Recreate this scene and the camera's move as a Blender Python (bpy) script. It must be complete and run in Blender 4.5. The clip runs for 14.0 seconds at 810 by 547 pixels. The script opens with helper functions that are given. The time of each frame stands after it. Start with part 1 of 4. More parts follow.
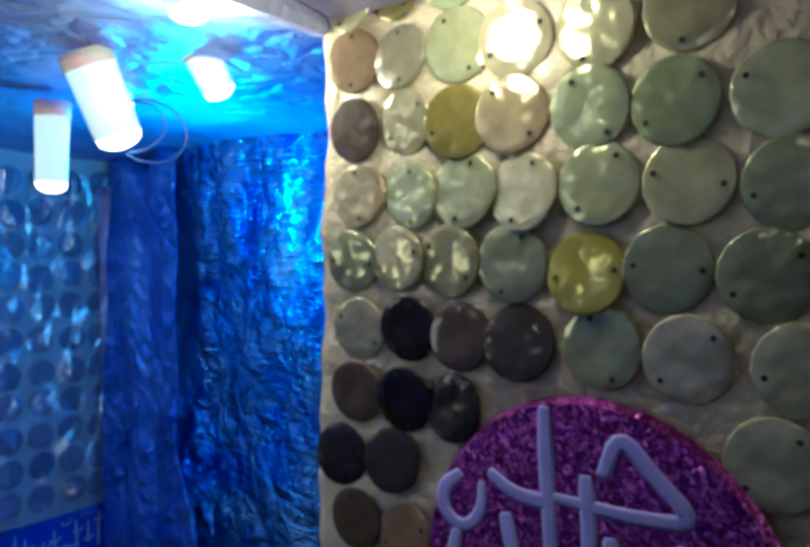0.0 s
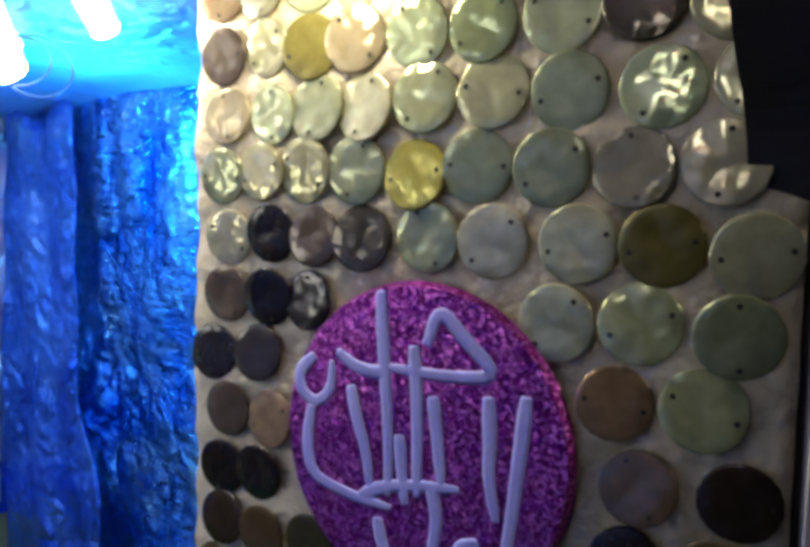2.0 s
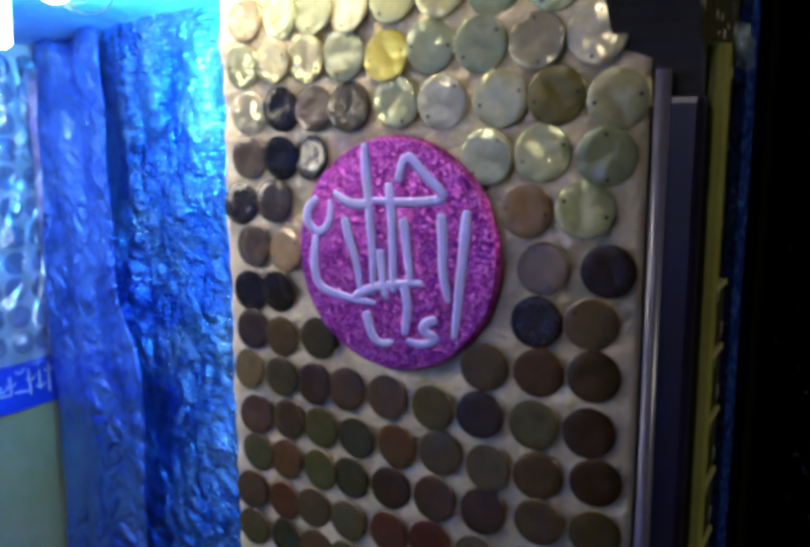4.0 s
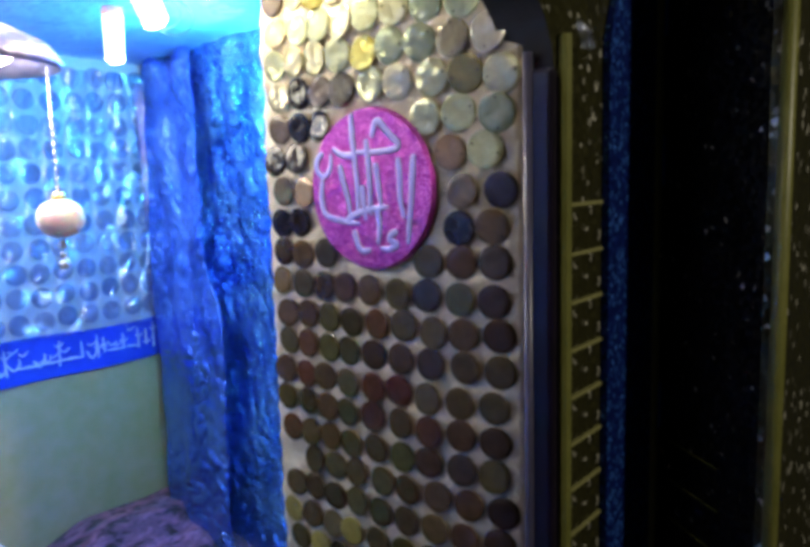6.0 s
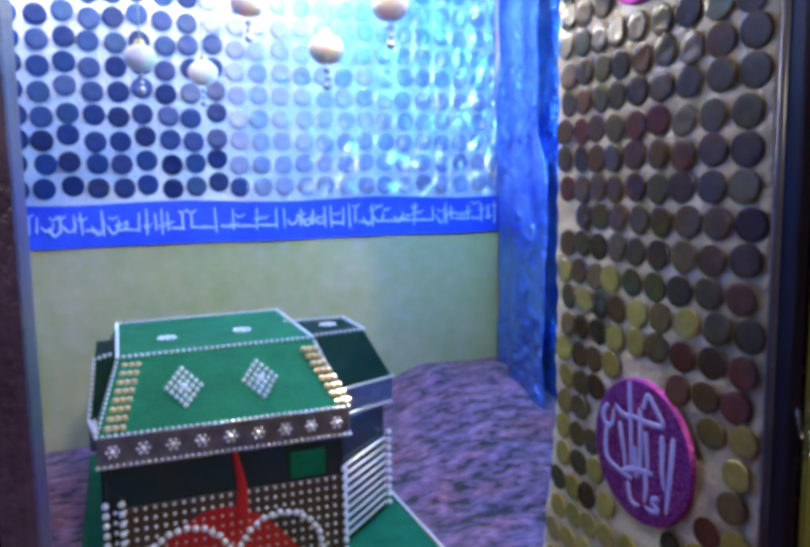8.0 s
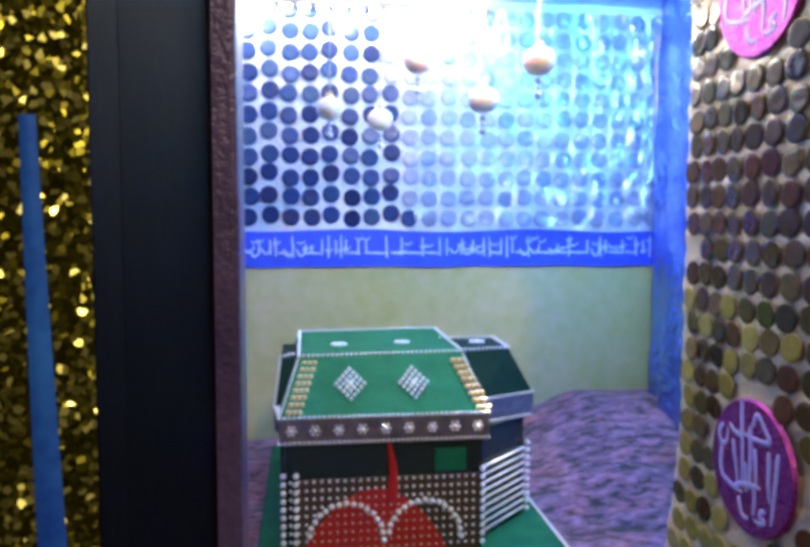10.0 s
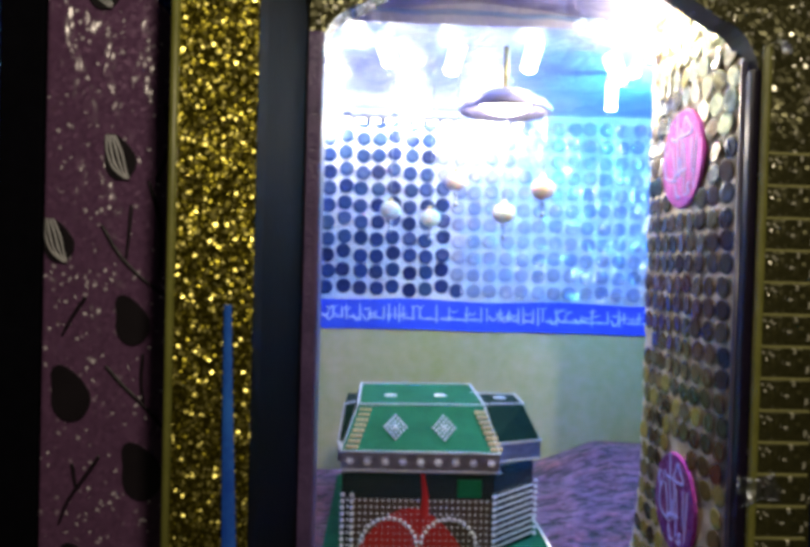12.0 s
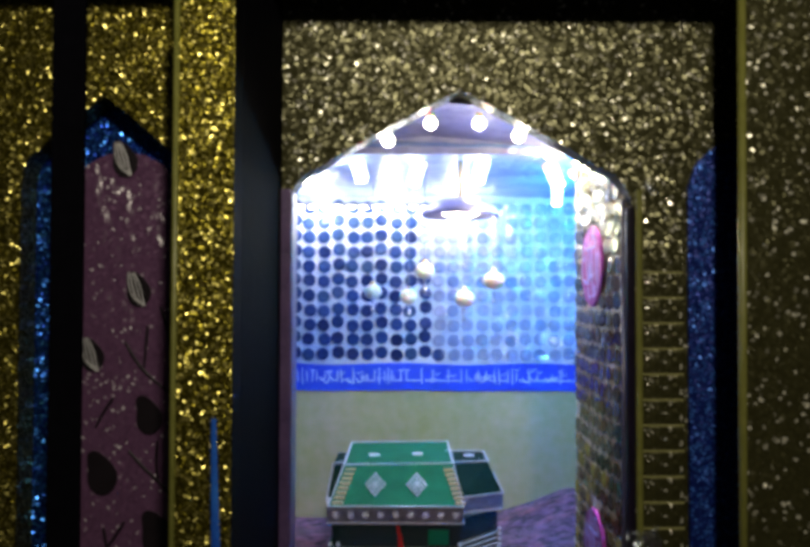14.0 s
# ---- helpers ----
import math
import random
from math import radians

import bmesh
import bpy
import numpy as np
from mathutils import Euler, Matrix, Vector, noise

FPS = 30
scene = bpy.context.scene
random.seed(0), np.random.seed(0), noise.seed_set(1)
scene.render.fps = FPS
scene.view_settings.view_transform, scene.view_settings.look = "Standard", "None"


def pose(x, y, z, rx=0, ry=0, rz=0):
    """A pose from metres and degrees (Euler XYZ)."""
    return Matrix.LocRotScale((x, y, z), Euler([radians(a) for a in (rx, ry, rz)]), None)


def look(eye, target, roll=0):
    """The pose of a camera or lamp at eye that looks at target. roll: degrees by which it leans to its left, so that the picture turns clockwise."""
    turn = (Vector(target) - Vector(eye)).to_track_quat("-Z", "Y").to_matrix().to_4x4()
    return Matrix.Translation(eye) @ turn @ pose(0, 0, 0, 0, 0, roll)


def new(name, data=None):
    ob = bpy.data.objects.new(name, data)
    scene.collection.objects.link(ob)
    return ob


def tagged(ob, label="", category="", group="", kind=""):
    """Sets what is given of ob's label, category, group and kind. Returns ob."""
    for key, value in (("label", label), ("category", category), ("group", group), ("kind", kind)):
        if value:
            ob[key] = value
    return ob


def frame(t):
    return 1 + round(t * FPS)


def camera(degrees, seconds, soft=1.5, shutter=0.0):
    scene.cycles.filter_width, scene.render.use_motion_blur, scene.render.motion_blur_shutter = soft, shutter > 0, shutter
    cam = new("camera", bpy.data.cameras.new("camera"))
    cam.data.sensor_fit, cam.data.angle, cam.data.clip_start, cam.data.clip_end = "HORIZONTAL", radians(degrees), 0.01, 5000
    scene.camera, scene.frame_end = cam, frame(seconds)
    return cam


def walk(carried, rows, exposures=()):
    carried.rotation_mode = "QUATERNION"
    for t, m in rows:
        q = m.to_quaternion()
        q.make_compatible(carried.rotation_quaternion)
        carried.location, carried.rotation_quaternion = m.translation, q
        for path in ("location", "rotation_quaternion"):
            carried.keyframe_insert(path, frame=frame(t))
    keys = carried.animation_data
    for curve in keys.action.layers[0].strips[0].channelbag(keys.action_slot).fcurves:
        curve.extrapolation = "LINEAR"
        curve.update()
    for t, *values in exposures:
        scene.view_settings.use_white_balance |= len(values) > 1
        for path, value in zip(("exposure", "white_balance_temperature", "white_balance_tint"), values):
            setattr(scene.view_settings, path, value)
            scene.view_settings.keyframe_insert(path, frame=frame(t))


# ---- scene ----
cam = camera(57.3, 14.0, soft=4.2)
PATH = [
    (0, (0.0380, 0.0486, 0.3061), (1.6254, 1.2624, 0.2222), 1.0),
    (0.5, (0.0336, 0.0316, 0.3031), (1.5999, 1.2727, 0.2240), 1.4),
    (1, (0.0348, 0.0310, 0.2981), (1.6180, 1.2491, 0.1979), 1.1),
    (1.5, (0.0352, 0.0286, 0.2921), (1.6777, 1.1657, 0.1959), 2.3),
    (2, (0.0302, 0.0276, 0.2931), (1.7341, 1.0668, 0.1628), 1.2),
    (2.5, (0.0193, 0.0238, 0.2851), (1.7680, 0.9830, 0.1364), 2.2),
    (3, (-0.0001, 0.0081, 0.2820), (1.7325, 0.9891, 0.0937), 1.5),
    (3.2, (-0.0039, 0.0033, 0.2800), (1.7309, 0.9716, 0.0505), 1.3),
    (5.3, (-0.029, -0.045, 0.275), (1.539, 1.153, -0.05), -2.8),
    (5.5, (-0.041, -0.066, 0.265), (1.52, 1.165, 0.043), 0.3),
    (6, (-0.057, -0.085, 0.26), (1.477, 1.17, -0.009), -1.6),
    (6.5, (-0.0737, -0.1015, 0.2403), (1.2942, 1.3191, -0.0924), -1.4),
    (7, (-0.0834, -0.1069, 0.2085), (1.2116, 1.3771, -0.1391), -1.1),
    (7.5, (-0.0677, -0.1254, 0.1906), (0.9494, 1.5654, -0.1359), -1.2),
    (8, (-0.044, -0.141, 0.16), (0.671, 1.711, -0.078), -0.9),
    (8.5, (-0.04, -0.167, 0.159), (0.46, 1.756, -0.069), -2.1),
    (8.7, (-0.043, -0.163, 0.161), (0.44, 1.763, -0.077), -1.1),
    (10.8, (-0.044, -0.237, 0.157), (0.131, 1.753, 0.057), 0.3),
    (11, (-0.039, -0.249, 0.162), (0.123, 1.742, 0.046), 0.6),
    (11.5, (-0.038, -0.295, 0.176), (0.009, 1.702, 0.08), 0.9),
    (12, (-0.032, -0.336, 0.191), (0.03, 1.662, 0.156), 1.6),
    (12.5, (-0.027, -0.364, 0.201), (0.071, 1.634, 0.18), 0.8),
    (13, (-0.024, -0.383, 0.205), (0.031, 1.617, 0.211), 1.0),
    (13.5, (-0.01, -0.411, 0.214), (0.009, 1.589, 0.223), 1.2),
    (14, (0.008, -0.439, 0.236), (0.006, 1.561, 0.285), 0.2),
]
EXPOSURES = [(0.0, -2.3, 5900, 4), (0.7, -1.8, 6100, 6), (1.5, -1.4, 6400, 8), (3.0, -0.8, 6800, 10), (5.5, -0.1, 7100, 10), (6.5, -0.1, 7200, 10), (7.0, 0.15, 7200, 10), (8.5, 0.58, 7500, 10), (11.0, 0.70, 8400, 12), (12.5, 0.28, 7900, 10), (14.0, 0.15, 7500, 10)]
walk(cam, [(t, look(eye, target, roll)) for t, eye, target, roll in PATH], EXPOSURES)

# ---- light ----
world = bpy.data.worlds.new("world")
scene.world = world
world.use_nodes = True
world.node_tree.nodes["Background"].inputs[0].default_value = (0.02, 0.022, 0.03, 1)
world.node_tree.nodes["Background"].inputs[1].default_value = 0.25


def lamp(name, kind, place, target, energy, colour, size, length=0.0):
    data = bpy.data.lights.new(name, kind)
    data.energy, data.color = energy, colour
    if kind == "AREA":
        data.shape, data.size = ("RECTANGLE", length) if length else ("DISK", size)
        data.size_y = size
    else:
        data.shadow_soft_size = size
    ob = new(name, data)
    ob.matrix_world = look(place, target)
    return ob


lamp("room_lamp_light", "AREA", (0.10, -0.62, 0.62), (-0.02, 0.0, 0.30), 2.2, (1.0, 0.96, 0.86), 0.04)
lamp("chandelier_light", "POINT", (0.056, 0.213, 0.290), (0, 0, 0), 0.06, (0.97, 1.0, 0.86), 0.010)
# added lights without a known source: they make the glare atop the back wall
for x in (-0.09, -0.01, 0.07):
    lamp("glare_strip_light", "POINT", (x, 0.428, 0.333), (0, 0, 0), 0.20, (1.0, 1.0, 0.93), 0.006)
lamp("tube_light", "POINT", (0.129, 0.166, 0.341), (0, 0, 0), 0.34, (1.0, 0.92, 0.66), 0.005)
lamp("tube_light", "POINT", (0.125, 0.112, 0.340), (0, 0, 0), 0.13, (1.0, 0.95, 0.72), 0.005)
lamp("tube_light", "POINT", (0.070, 0.203, 0.342), (0, 0, 0), 0.05, (1.0, 1.0, 0.86), 0.005)
lamp("tube_light", "POINT", (0.014, 0.213, 0.342), (0, 0, 0), 0.07, (0.97, 1.0, 0.90), 0.005)
lamp("tube_light", "POINT", (-0.055, 0.212, 0.342), (0, 0, 0), 0.07, (0.97, 1.0, 0.92), 0.005)
# added blue fill with no bulb behind it, to brighten the foil
lamp("blue_fill_light", "POINT", (0.206, 0.275, 0.315), (0, 0, 0), 1.6, (0.03, 0.52, 1.0), 0.006)
lamp("blue_fill_light", "POINT", (-0.12, 0.38, 0.318), (0, 0, 0), 0.08, (0.35, 0.52, 1.0), 0.010)


# ---- materials ----
def nodes_of(name):
    m = bpy.data.materials.new(name)
    m.use_nodes = True
    t = m.node_tree
    return m, t, t.nodes["Principled BSDF"]


def link(t, a, b):
    t.links.new(a, b)


def coords(t, scale=(1, 1, 1)):
    c = t.nodes.new("ShaderNodeTexCoord")
    mp = t.nodes.new("ShaderNodeMapping")
    mp.inputs["Scale"].default_value = scale
    link(t, c.outputs["Object"], mp.inputs[0])
    return mp.outputs[0]


def noise_node(t, vec, scale, detail=4, rough=0.55):
    n = t.nodes.new("ShaderNodeTexNoise")
    n.inputs["Scale"].default_value, n.inputs["Detail"].default_value, n.inputs["Roughness"].default_value = scale, detail, rough
    link(t, vec, n.inputs["Vector"])
    return n.outputs["Fac"]


def ramp(t, fac, stops):
    r = t.nodes.new("ShaderNodeValToRGB")
    e = r.color_ramp.elements
    while len(e) < len(stops):
        e.new(0.5)
    for s, (p, c) in zip(e, stops):
        s.position, s.color = p, (*c, 1)
    link(t, fac, r.inputs[0])
    return r.outputs[0]


def bump(t, b, fac, strength, distance, prev=None):
    n = t.nodes.new("ShaderNodeBump")
    n.inputs["Strength"].default_value, n.inputs["Distance"].default_value = strength, distance
    link(t, fac, n.inputs["Height"])
    if prev:
        link(t, prev, n.inputs["Normal"])
    link(t, n.outputs[0], b.inputs["Normal"])
    return n.outputs[0]


def plain(name, c1, c2, scale, rough=0.6, metal=0.0, bump_by=0.0, stretch=(1, 1, 1), sheen=0.0, coat=0.0, spec=0.5, skin=0.0):
    """Two tones of noise at a large and a fine scale, with a fine relief."""
    m, t, b = nodes_of(name)
    v = coords(t, stretch)
    big, fine = noise_node(t, v, scale), noise_node(t, v, scale * 9, 3)
    mix = t.nodes.new("ShaderNodeMath")
    mix.operation = "MULTIPLY_ADD"
    mix.inputs[1].default_value = 0.4
    link(t, fine, mix.inputs[0])
    half = t.nodes.new("ShaderNodeMath")
    half.operation = "MULTIPLY"
    half.inputs[1].default_value = 0.6
    link(t, big, half.inputs[0])
    link(t, half.outputs[0], mix.inputs[2])
    link(t, ramp(t, mix.outputs[0], [(0.3, c1), (0.7, c2)]), b.inputs["Base Color"])
    b.inputs["Roughness"].default_value, b.inputs["Metallic"].default_value = rough, metal
    b.inputs["Sheen Weight"].default_value, b.inputs["Coat Weight"].default_value = sheen, coat
    b.inputs["Specular IOR Level"].default_value, b.inputs["Subsurface Weight"].default_value, b.inputs["Subsurface Scale"].default_value = spec, skin, 0.01
    if bump_by:
        bump(t, b, mix.outputs[0], 0.6, bump_by)
    return m


def glitter(name, c1, c2, cell, spread=0.9, rough=0.3, dark=(0.02, 0.018, 0.004), share=0.5, metal=0.9):
    """Flakes of foil that each lie at their own angle, on a darker ground."""
    m, t, b = nodes_of(name)
    v = coords(t)
    vo = t.nodes.new("ShaderNodeTexVoronoi")
    vo.inputs["Scale"].default_value = 1 / cell
    link(t, v, vo.inputs["Vector"])
    sub = t.nodes.new("ShaderNodeVectorMath")
    sub.operation = "SUBTRACT"
    sub.inputs[1].default_value = (0.5, 0.5, 0.5)
    link(t, vo.outputs["Color"], sub.inputs[0])
    sc = t.nodes.new("ShaderNodeVectorMath")
    sc.operation = "SCALE"
    sc.inputs["Scale"].default_value = spread
    link(t, sub.outputs[0], sc.inputs[0])
    geo = t.nodes.new("ShaderNodeNewGeometry")
    add = t.nodes.new("ShaderNodeVectorMath")
    add.operation = "ADD"
    link(t, geo.outputs["Normal"], add.inputs[0])
    link(t, sc.outputs[0], add.inputs[1])
    nrm = t.nodes.new("ShaderNodeVectorMath")
    nrm.operation = "NORMALIZE"
    link(t, add.outputs[0], nrm.inputs[0])
    link(t, nrm.outputs[0], b.inputs["Normal"])
    sep = t.nodes.new("ShaderNodeSeparateColor")
    link(t, vo.outputs["Color"], sep.inputs[0])
    cut = ramp(t, sep.outputs[1], [(max(share - 0.25, 0), dark), (share, c1), (1.0, c2)])
    link(t, cut, b.inputs["Base Color"])
    b.inputs["Metallic"].default_value, b.inputs["Roughness"].default_value = metal, rough
    return m


def foil(name, c1, c2, rough=0.2, wrinkle=0.004, lines=True, metal=0.9, calm=0.0):
    """Crumpled metal foil: sharp crinkles in some areas, calm ones between, and fine level ripples."""
    m, t, b = nodes_of(name)
    v = coords(t)
    warp = t.nodes.new("ShaderNodeTexNoise")
    warp.inputs["Scale"].default_value, warp.inputs["Detail"].default_value = 22, 3
    link(t, v, warp.inputs["Vector"])
    mixv = t.nodes.new("ShaderNodeVectorMath")
    mixv.operation = "MULTIPLY_ADD"
    mixv.inputs[1].default_value = (0.05, 0.05, 0.05)
    link(t, warp.outputs["Color"], mixv.inputs[0])
    link(t, v, mixv.inputs[2])
    vo = t.nodes.new("ShaderNodeTexVoronoi")
    vo.feature = "DISTANCE_TO_EDGE"
    vo.inputs["Scale"].default_value = 65
    link(t, mixv.outputs[0], vo.inputs["Vector"])
    where = ramp(t, noise_node(t, v, 14, 2), [(0.42, (1 - calm,) * 3), (0.6, (1, 1, 1))])

    def masked(fac):
        k = t.nodes.new("ShaderNodeMath")
        k.operation = "MULTIPLY"
        link(t, fac, k.inputs[0])
        link(t, where, k.inputs[1])
        return k.outputs[0]
    n1 = bump(t, b, masked(vo.outputs["Distance"]), 0.8, wrinkle)
    n2 = bump(t, b, masked(noise_node(t, mixv.outputs[0], 190, 4, 0.6)), 0.8, wrinkle * 0.4, n1)
    if lines:
        st = coords(t, (50, 50, 560))
        bump(t, b, noise_node(t, st, 1.0, 2), 0.9, 0.0024, n2)
    link(t, ramp(t, noise_node(t, mixv.outputs[0], 32, 5, 0.65), [(0.35, c1), (0.68, c2)]), b.inputs["Base Color"])
    b.inputs["Roughness"].default_value, b.inputs["Metallic"].default_value = rough, metal
    return m


def sequin_material(name, stops, rough=0.16, metal=0.75, crease=0.001):
    m, t, b = nodes_of(name)
    info = t.nodes.new("ShaderNodeObjectInfo")
    r = t.nodes.new("ShaderNodeValToRGB")
    e = r.color_ramp.elements
    while len(e) < len(stops):
        e.new(0.5)
    for s, (p, c) in zip(e, stops):
        s.position, s.color = p, (*c, 1)
    link(t, info.outputs["Random"], r.inputs[0])
    v = coords(t)
    mul = t.nodes.new("ShaderNodeMix")
    mul.data_type, mul.blend_type = "RGBA", "MULTIPLY"
    mul.inputs[0].default_value = 0.5
    link(t, r.outputs[0], mul.inputs[6])
    link(t, ramp(t, noise_node(t, v, 300, 3), [(0.35, (0.55, 0.55, 0.5)), (0.65, (1, 1, 1))]), mul.inputs[7])
    link(t, mul.outputs[2], b.inputs["Base Color"])
    bump(t, b, noise_node(t, v, 110, 2), 0.6, crease)
    b.inputs["Roughness"].default_value, b.inputs["Metallic"].default_value = rough, metal
    b.inputs["Coat Weight"].default_value = 0.1
    return m


def glow(name, colour, strength):
    m, t, b = nodes_of(name)
    b.inputs["Base Color"].default_value = (0.9, 0.9, 0.9, 1)
    b.inputs["Emission Color"].default_value, b.inputs["Emission Strength"].default_value = (*colour, 1), strength
    return m


def velvet(name):
    """Mauve pile with scattered dark sprigs, plum and grey patches and pale crushed spots."""
    m, t, b = nodes_of(name)
    v = coords(t, (1, 1.5, 1))
    sprig = noise_node(t, v, 80, 3, 0.65)
    patch = ramp(t, noise_node(t, v, 16, 3), [(0.35, (0.12, 0.055, 0.12)), (0.52, (0.18, 0.072, 0.135)), (0.66, (0.22, 0.058, 0.080))])
    mul = t.nodes.new("ShaderNodeMix")
    mul.data_type, mul.blend_type = "RGBA", "MULTIPLY"
    mul.inputs[0].default_value = 1.0
    link(t, patch, mul.inputs[6])
    link(t, ramp(t, sprig, [(0.40, (0.05, 0.03, 0.08)), (0.455, (0.6, 0.55, 0.65)), (0.55, (0.95, 0.95, 0.95)), (0.66, (1.7, 1.7, 1.6))]), mul.inputs[7])
    link(t, mul.outputs[2], b.inputs["Base Color"])
    b.inputs["Roughness"].default_value, b.inputs["Sheen Weight"].default_value = 0.85, 0.2
    bump(t, b, sprig, 0.7, 0.004)
    return m


def cellophane(name):
    """Thin creased clear film: mostly see-through, with sharp glints."""
    m, t, b = nodes_of(name)
    v = coords(t, (1, 1, 0.45))
    vo = t.nodes.new("ShaderNodeTexVoronoi")
    vo.feature = "DISTANCE_TO_EDGE"
    vo.inputs["Scale"].default_value = 95
    link(t, v, vo.inputs["Vector"])
    bp = t.nodes.new("ShaderNodeBump")
    bp.inputs["Strength"].default_value, bp.inputs["Distance"].default_value = 0.9, 0.01
    link(t, vo.outputs["Distance"], bp.inputs["Height"])
    bp2 = t.nodes.new("ShaderNodeBump")
    bp2.inputs["Strength"].default_value, bp2.inputs["Distance"].default_value = 0.8, 0.004
    link(t, noise_node(t, v, 90, 5, 0.6), bp2.inputs["Height"])
    link(t, bp.outputs[0], bp2.inputs["Normal"])
    gloss, clear, mix = t.nodes.new("ShaderNodeBsdfGlossy"), t.nodes.new("ShaderNodeBsdfTransparent"), t.nodes.new("ShaderNodeMixShader")
    gloss.inputs["Color"].default_value, gloss.inputs["Roughness"].default_value = (0.80, 0.90, 1.0, 1), 0.2
    link(t, bp2.outputs[0], gloss.inputs["Normal"])
    sep, rng = t.nodes.new("ShaderNodeSeparateXYZ"), t.nodes.new("ShaderNodeMapRange")
    link(t, coords(t), sep.inputs[0])
    link(t, sep.outputs[0], rng.inputs[0])
    for k, value in ((1, 0.10), (2, 0.26), (3, 0.14), (4, 0.32)):
        rng.inputs[k].default_value = value
    link(t, rng.outputs[0], mix.inputs[0])
    link(t, clear.outputs[0], mix.inputs[1])
    link(t, gloss.outputs[0], mix.inputs[2])
    link(t, mix.outputs[0], t.nodes["Material Output"].inputs[0])
    return m


GOLD = glitter("gold glitter paper", (0.24, 0.20, 0.02), (0.98, 0.87, 0.26), 0.0010, 0.75, 0.34, dark=(0.10, 0.085, 0.008), share=0.72)
GOLD_DIM = glitter("olive glitter paper", (0.075, 0.072, 0.026), (0.95, 0.93, 0.75), 0.0019, 0.45, 0.32, dark=(0.06, 0.058, 0.022), share=0.93, metal=0.55)
PURPLE_GLIT = glitter("purple glitter sheet", (0.30, 0.02, 0.26), (0.62, 0.16, 0.54), 0.0005, 0.5, 0.45, (0.25, 0.018, 0.22), 0.45)
BLUE_GLIT = glitter("blue glitter sheet", (0.01, 0.06, 0.45), (0.05, 0.3, 0.9), 0.0012, 0.9, 0.3, (0.005, 0.03, 0.3), 0.5)
BLUE_FOIL = foil("blue foil", (0.01, 0.20, 0.88), (0.28, 0.66, 1.0), 0.16, 0.014, True, 0.92, 0.55)
DRAPE_FOIL = foil("dark blue foil", (0.03, 0.13, 0.68), (0.16, 0.36, 0.92), 0.22, 0.010, False, 0.8, 0.5)
BLUE_DIM = glitter("dim blue glitter sheet", (0.006, 0.03, 0.26), (0.05, 0.2, 0.7), 0.0014, 0.5, 0.42, (0.004, 0.018, 0.16), 0.7, 0.5)
BLUE_SMOOTH = foil("ceiling blue foil", (0.25, 0.40, 0.88), (0.45, 0.62, 0.97), 0.4, 0.005, False, 0.4, 0.5)
GABLE_FOIL = foil("pale lilac foil", (0.50, 0.52, 0.86), (0.74, 0.76, 0.97), 0.4, 0.004, False, 0.4, 0.4)
LILAC_FOIL = foil("lilac satin foil", (0.35, 0.33, 0.62), (0.6, 0.58, 0.85), 0.35, 0.002, False, 0.6)
CREAM = plain("cream satin", (0.60, 0.47, 0.28), (0.82, 0.70, 0.45), 45, 0.42, 0.0, 0.004, coat=0.3)
PALE = plain("pale blue satin", (0.58, 0.60, 0.70), (0.75, 0.76, 0.82), 40, 0.4, 0.0, 0.004, coat=0.3)
BEIGE = plain("beige matt cloth", (0.33, 0.34, 0.12), (0.50, 0.43, 0.27), 9, 0.75, 0.0, 0.001)
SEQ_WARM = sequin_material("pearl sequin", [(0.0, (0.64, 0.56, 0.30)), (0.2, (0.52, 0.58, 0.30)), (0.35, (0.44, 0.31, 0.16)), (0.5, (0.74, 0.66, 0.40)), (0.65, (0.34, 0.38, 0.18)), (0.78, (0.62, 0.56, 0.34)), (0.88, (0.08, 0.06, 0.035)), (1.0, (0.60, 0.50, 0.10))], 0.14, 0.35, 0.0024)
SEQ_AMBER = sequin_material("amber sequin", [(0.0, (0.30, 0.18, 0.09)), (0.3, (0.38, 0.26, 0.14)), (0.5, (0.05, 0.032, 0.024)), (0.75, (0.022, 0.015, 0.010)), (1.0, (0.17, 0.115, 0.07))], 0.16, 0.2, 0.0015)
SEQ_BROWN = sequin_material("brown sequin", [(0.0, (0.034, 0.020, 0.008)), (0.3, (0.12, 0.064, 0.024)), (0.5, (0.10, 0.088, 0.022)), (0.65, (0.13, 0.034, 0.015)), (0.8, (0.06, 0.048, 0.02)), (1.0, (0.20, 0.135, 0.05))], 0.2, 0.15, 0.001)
SEQ_OLIVE = sequin_material("olive sequin", [(0.0, (0.32, 0.25, 0.05)), (0.5, (0.48, 0.40, 0.11)), (0.8, (0.40, 0.32, 0.09)), (1.0, (0.10, 0.07, 0.025))], 0.25, 0.2, 0.001)
SEQ_DARK = sequin_material("navy sequin", [(0.0, (0.005, 0.02, 0.11)), (0.6, (0.012, 0.05, 0.20)), (1.0, (0.03, 0.08, 0.20))], 0.3, 0.1)
SEQ_PALE = sequin_material("grey blue sequin", [(0.0, (0.20, 0.25, 0.45)), (0.5, (0.30, 0.33, 0.50)), (1.0, (0.42, 0.40, 0.58))], 0.35, 0.1)
FILM = cellophane("clear creased film")
HOLE = plain("dark hole", (0.02, 0.018, 0.015), (0.03, 0.025, 0.02), 50, 0.9)
BAND_BLUE = plain("blue ribbon", (0.005, 0.05, 0.62), (0.01, 0.10, 0.80), 40, 0.35, 0.0, 0.001)
LETTER = plain("pale violet paint", (0.38, 0.35, 0.84), (0.52, 0.49, 0.95), 60, 0.4)
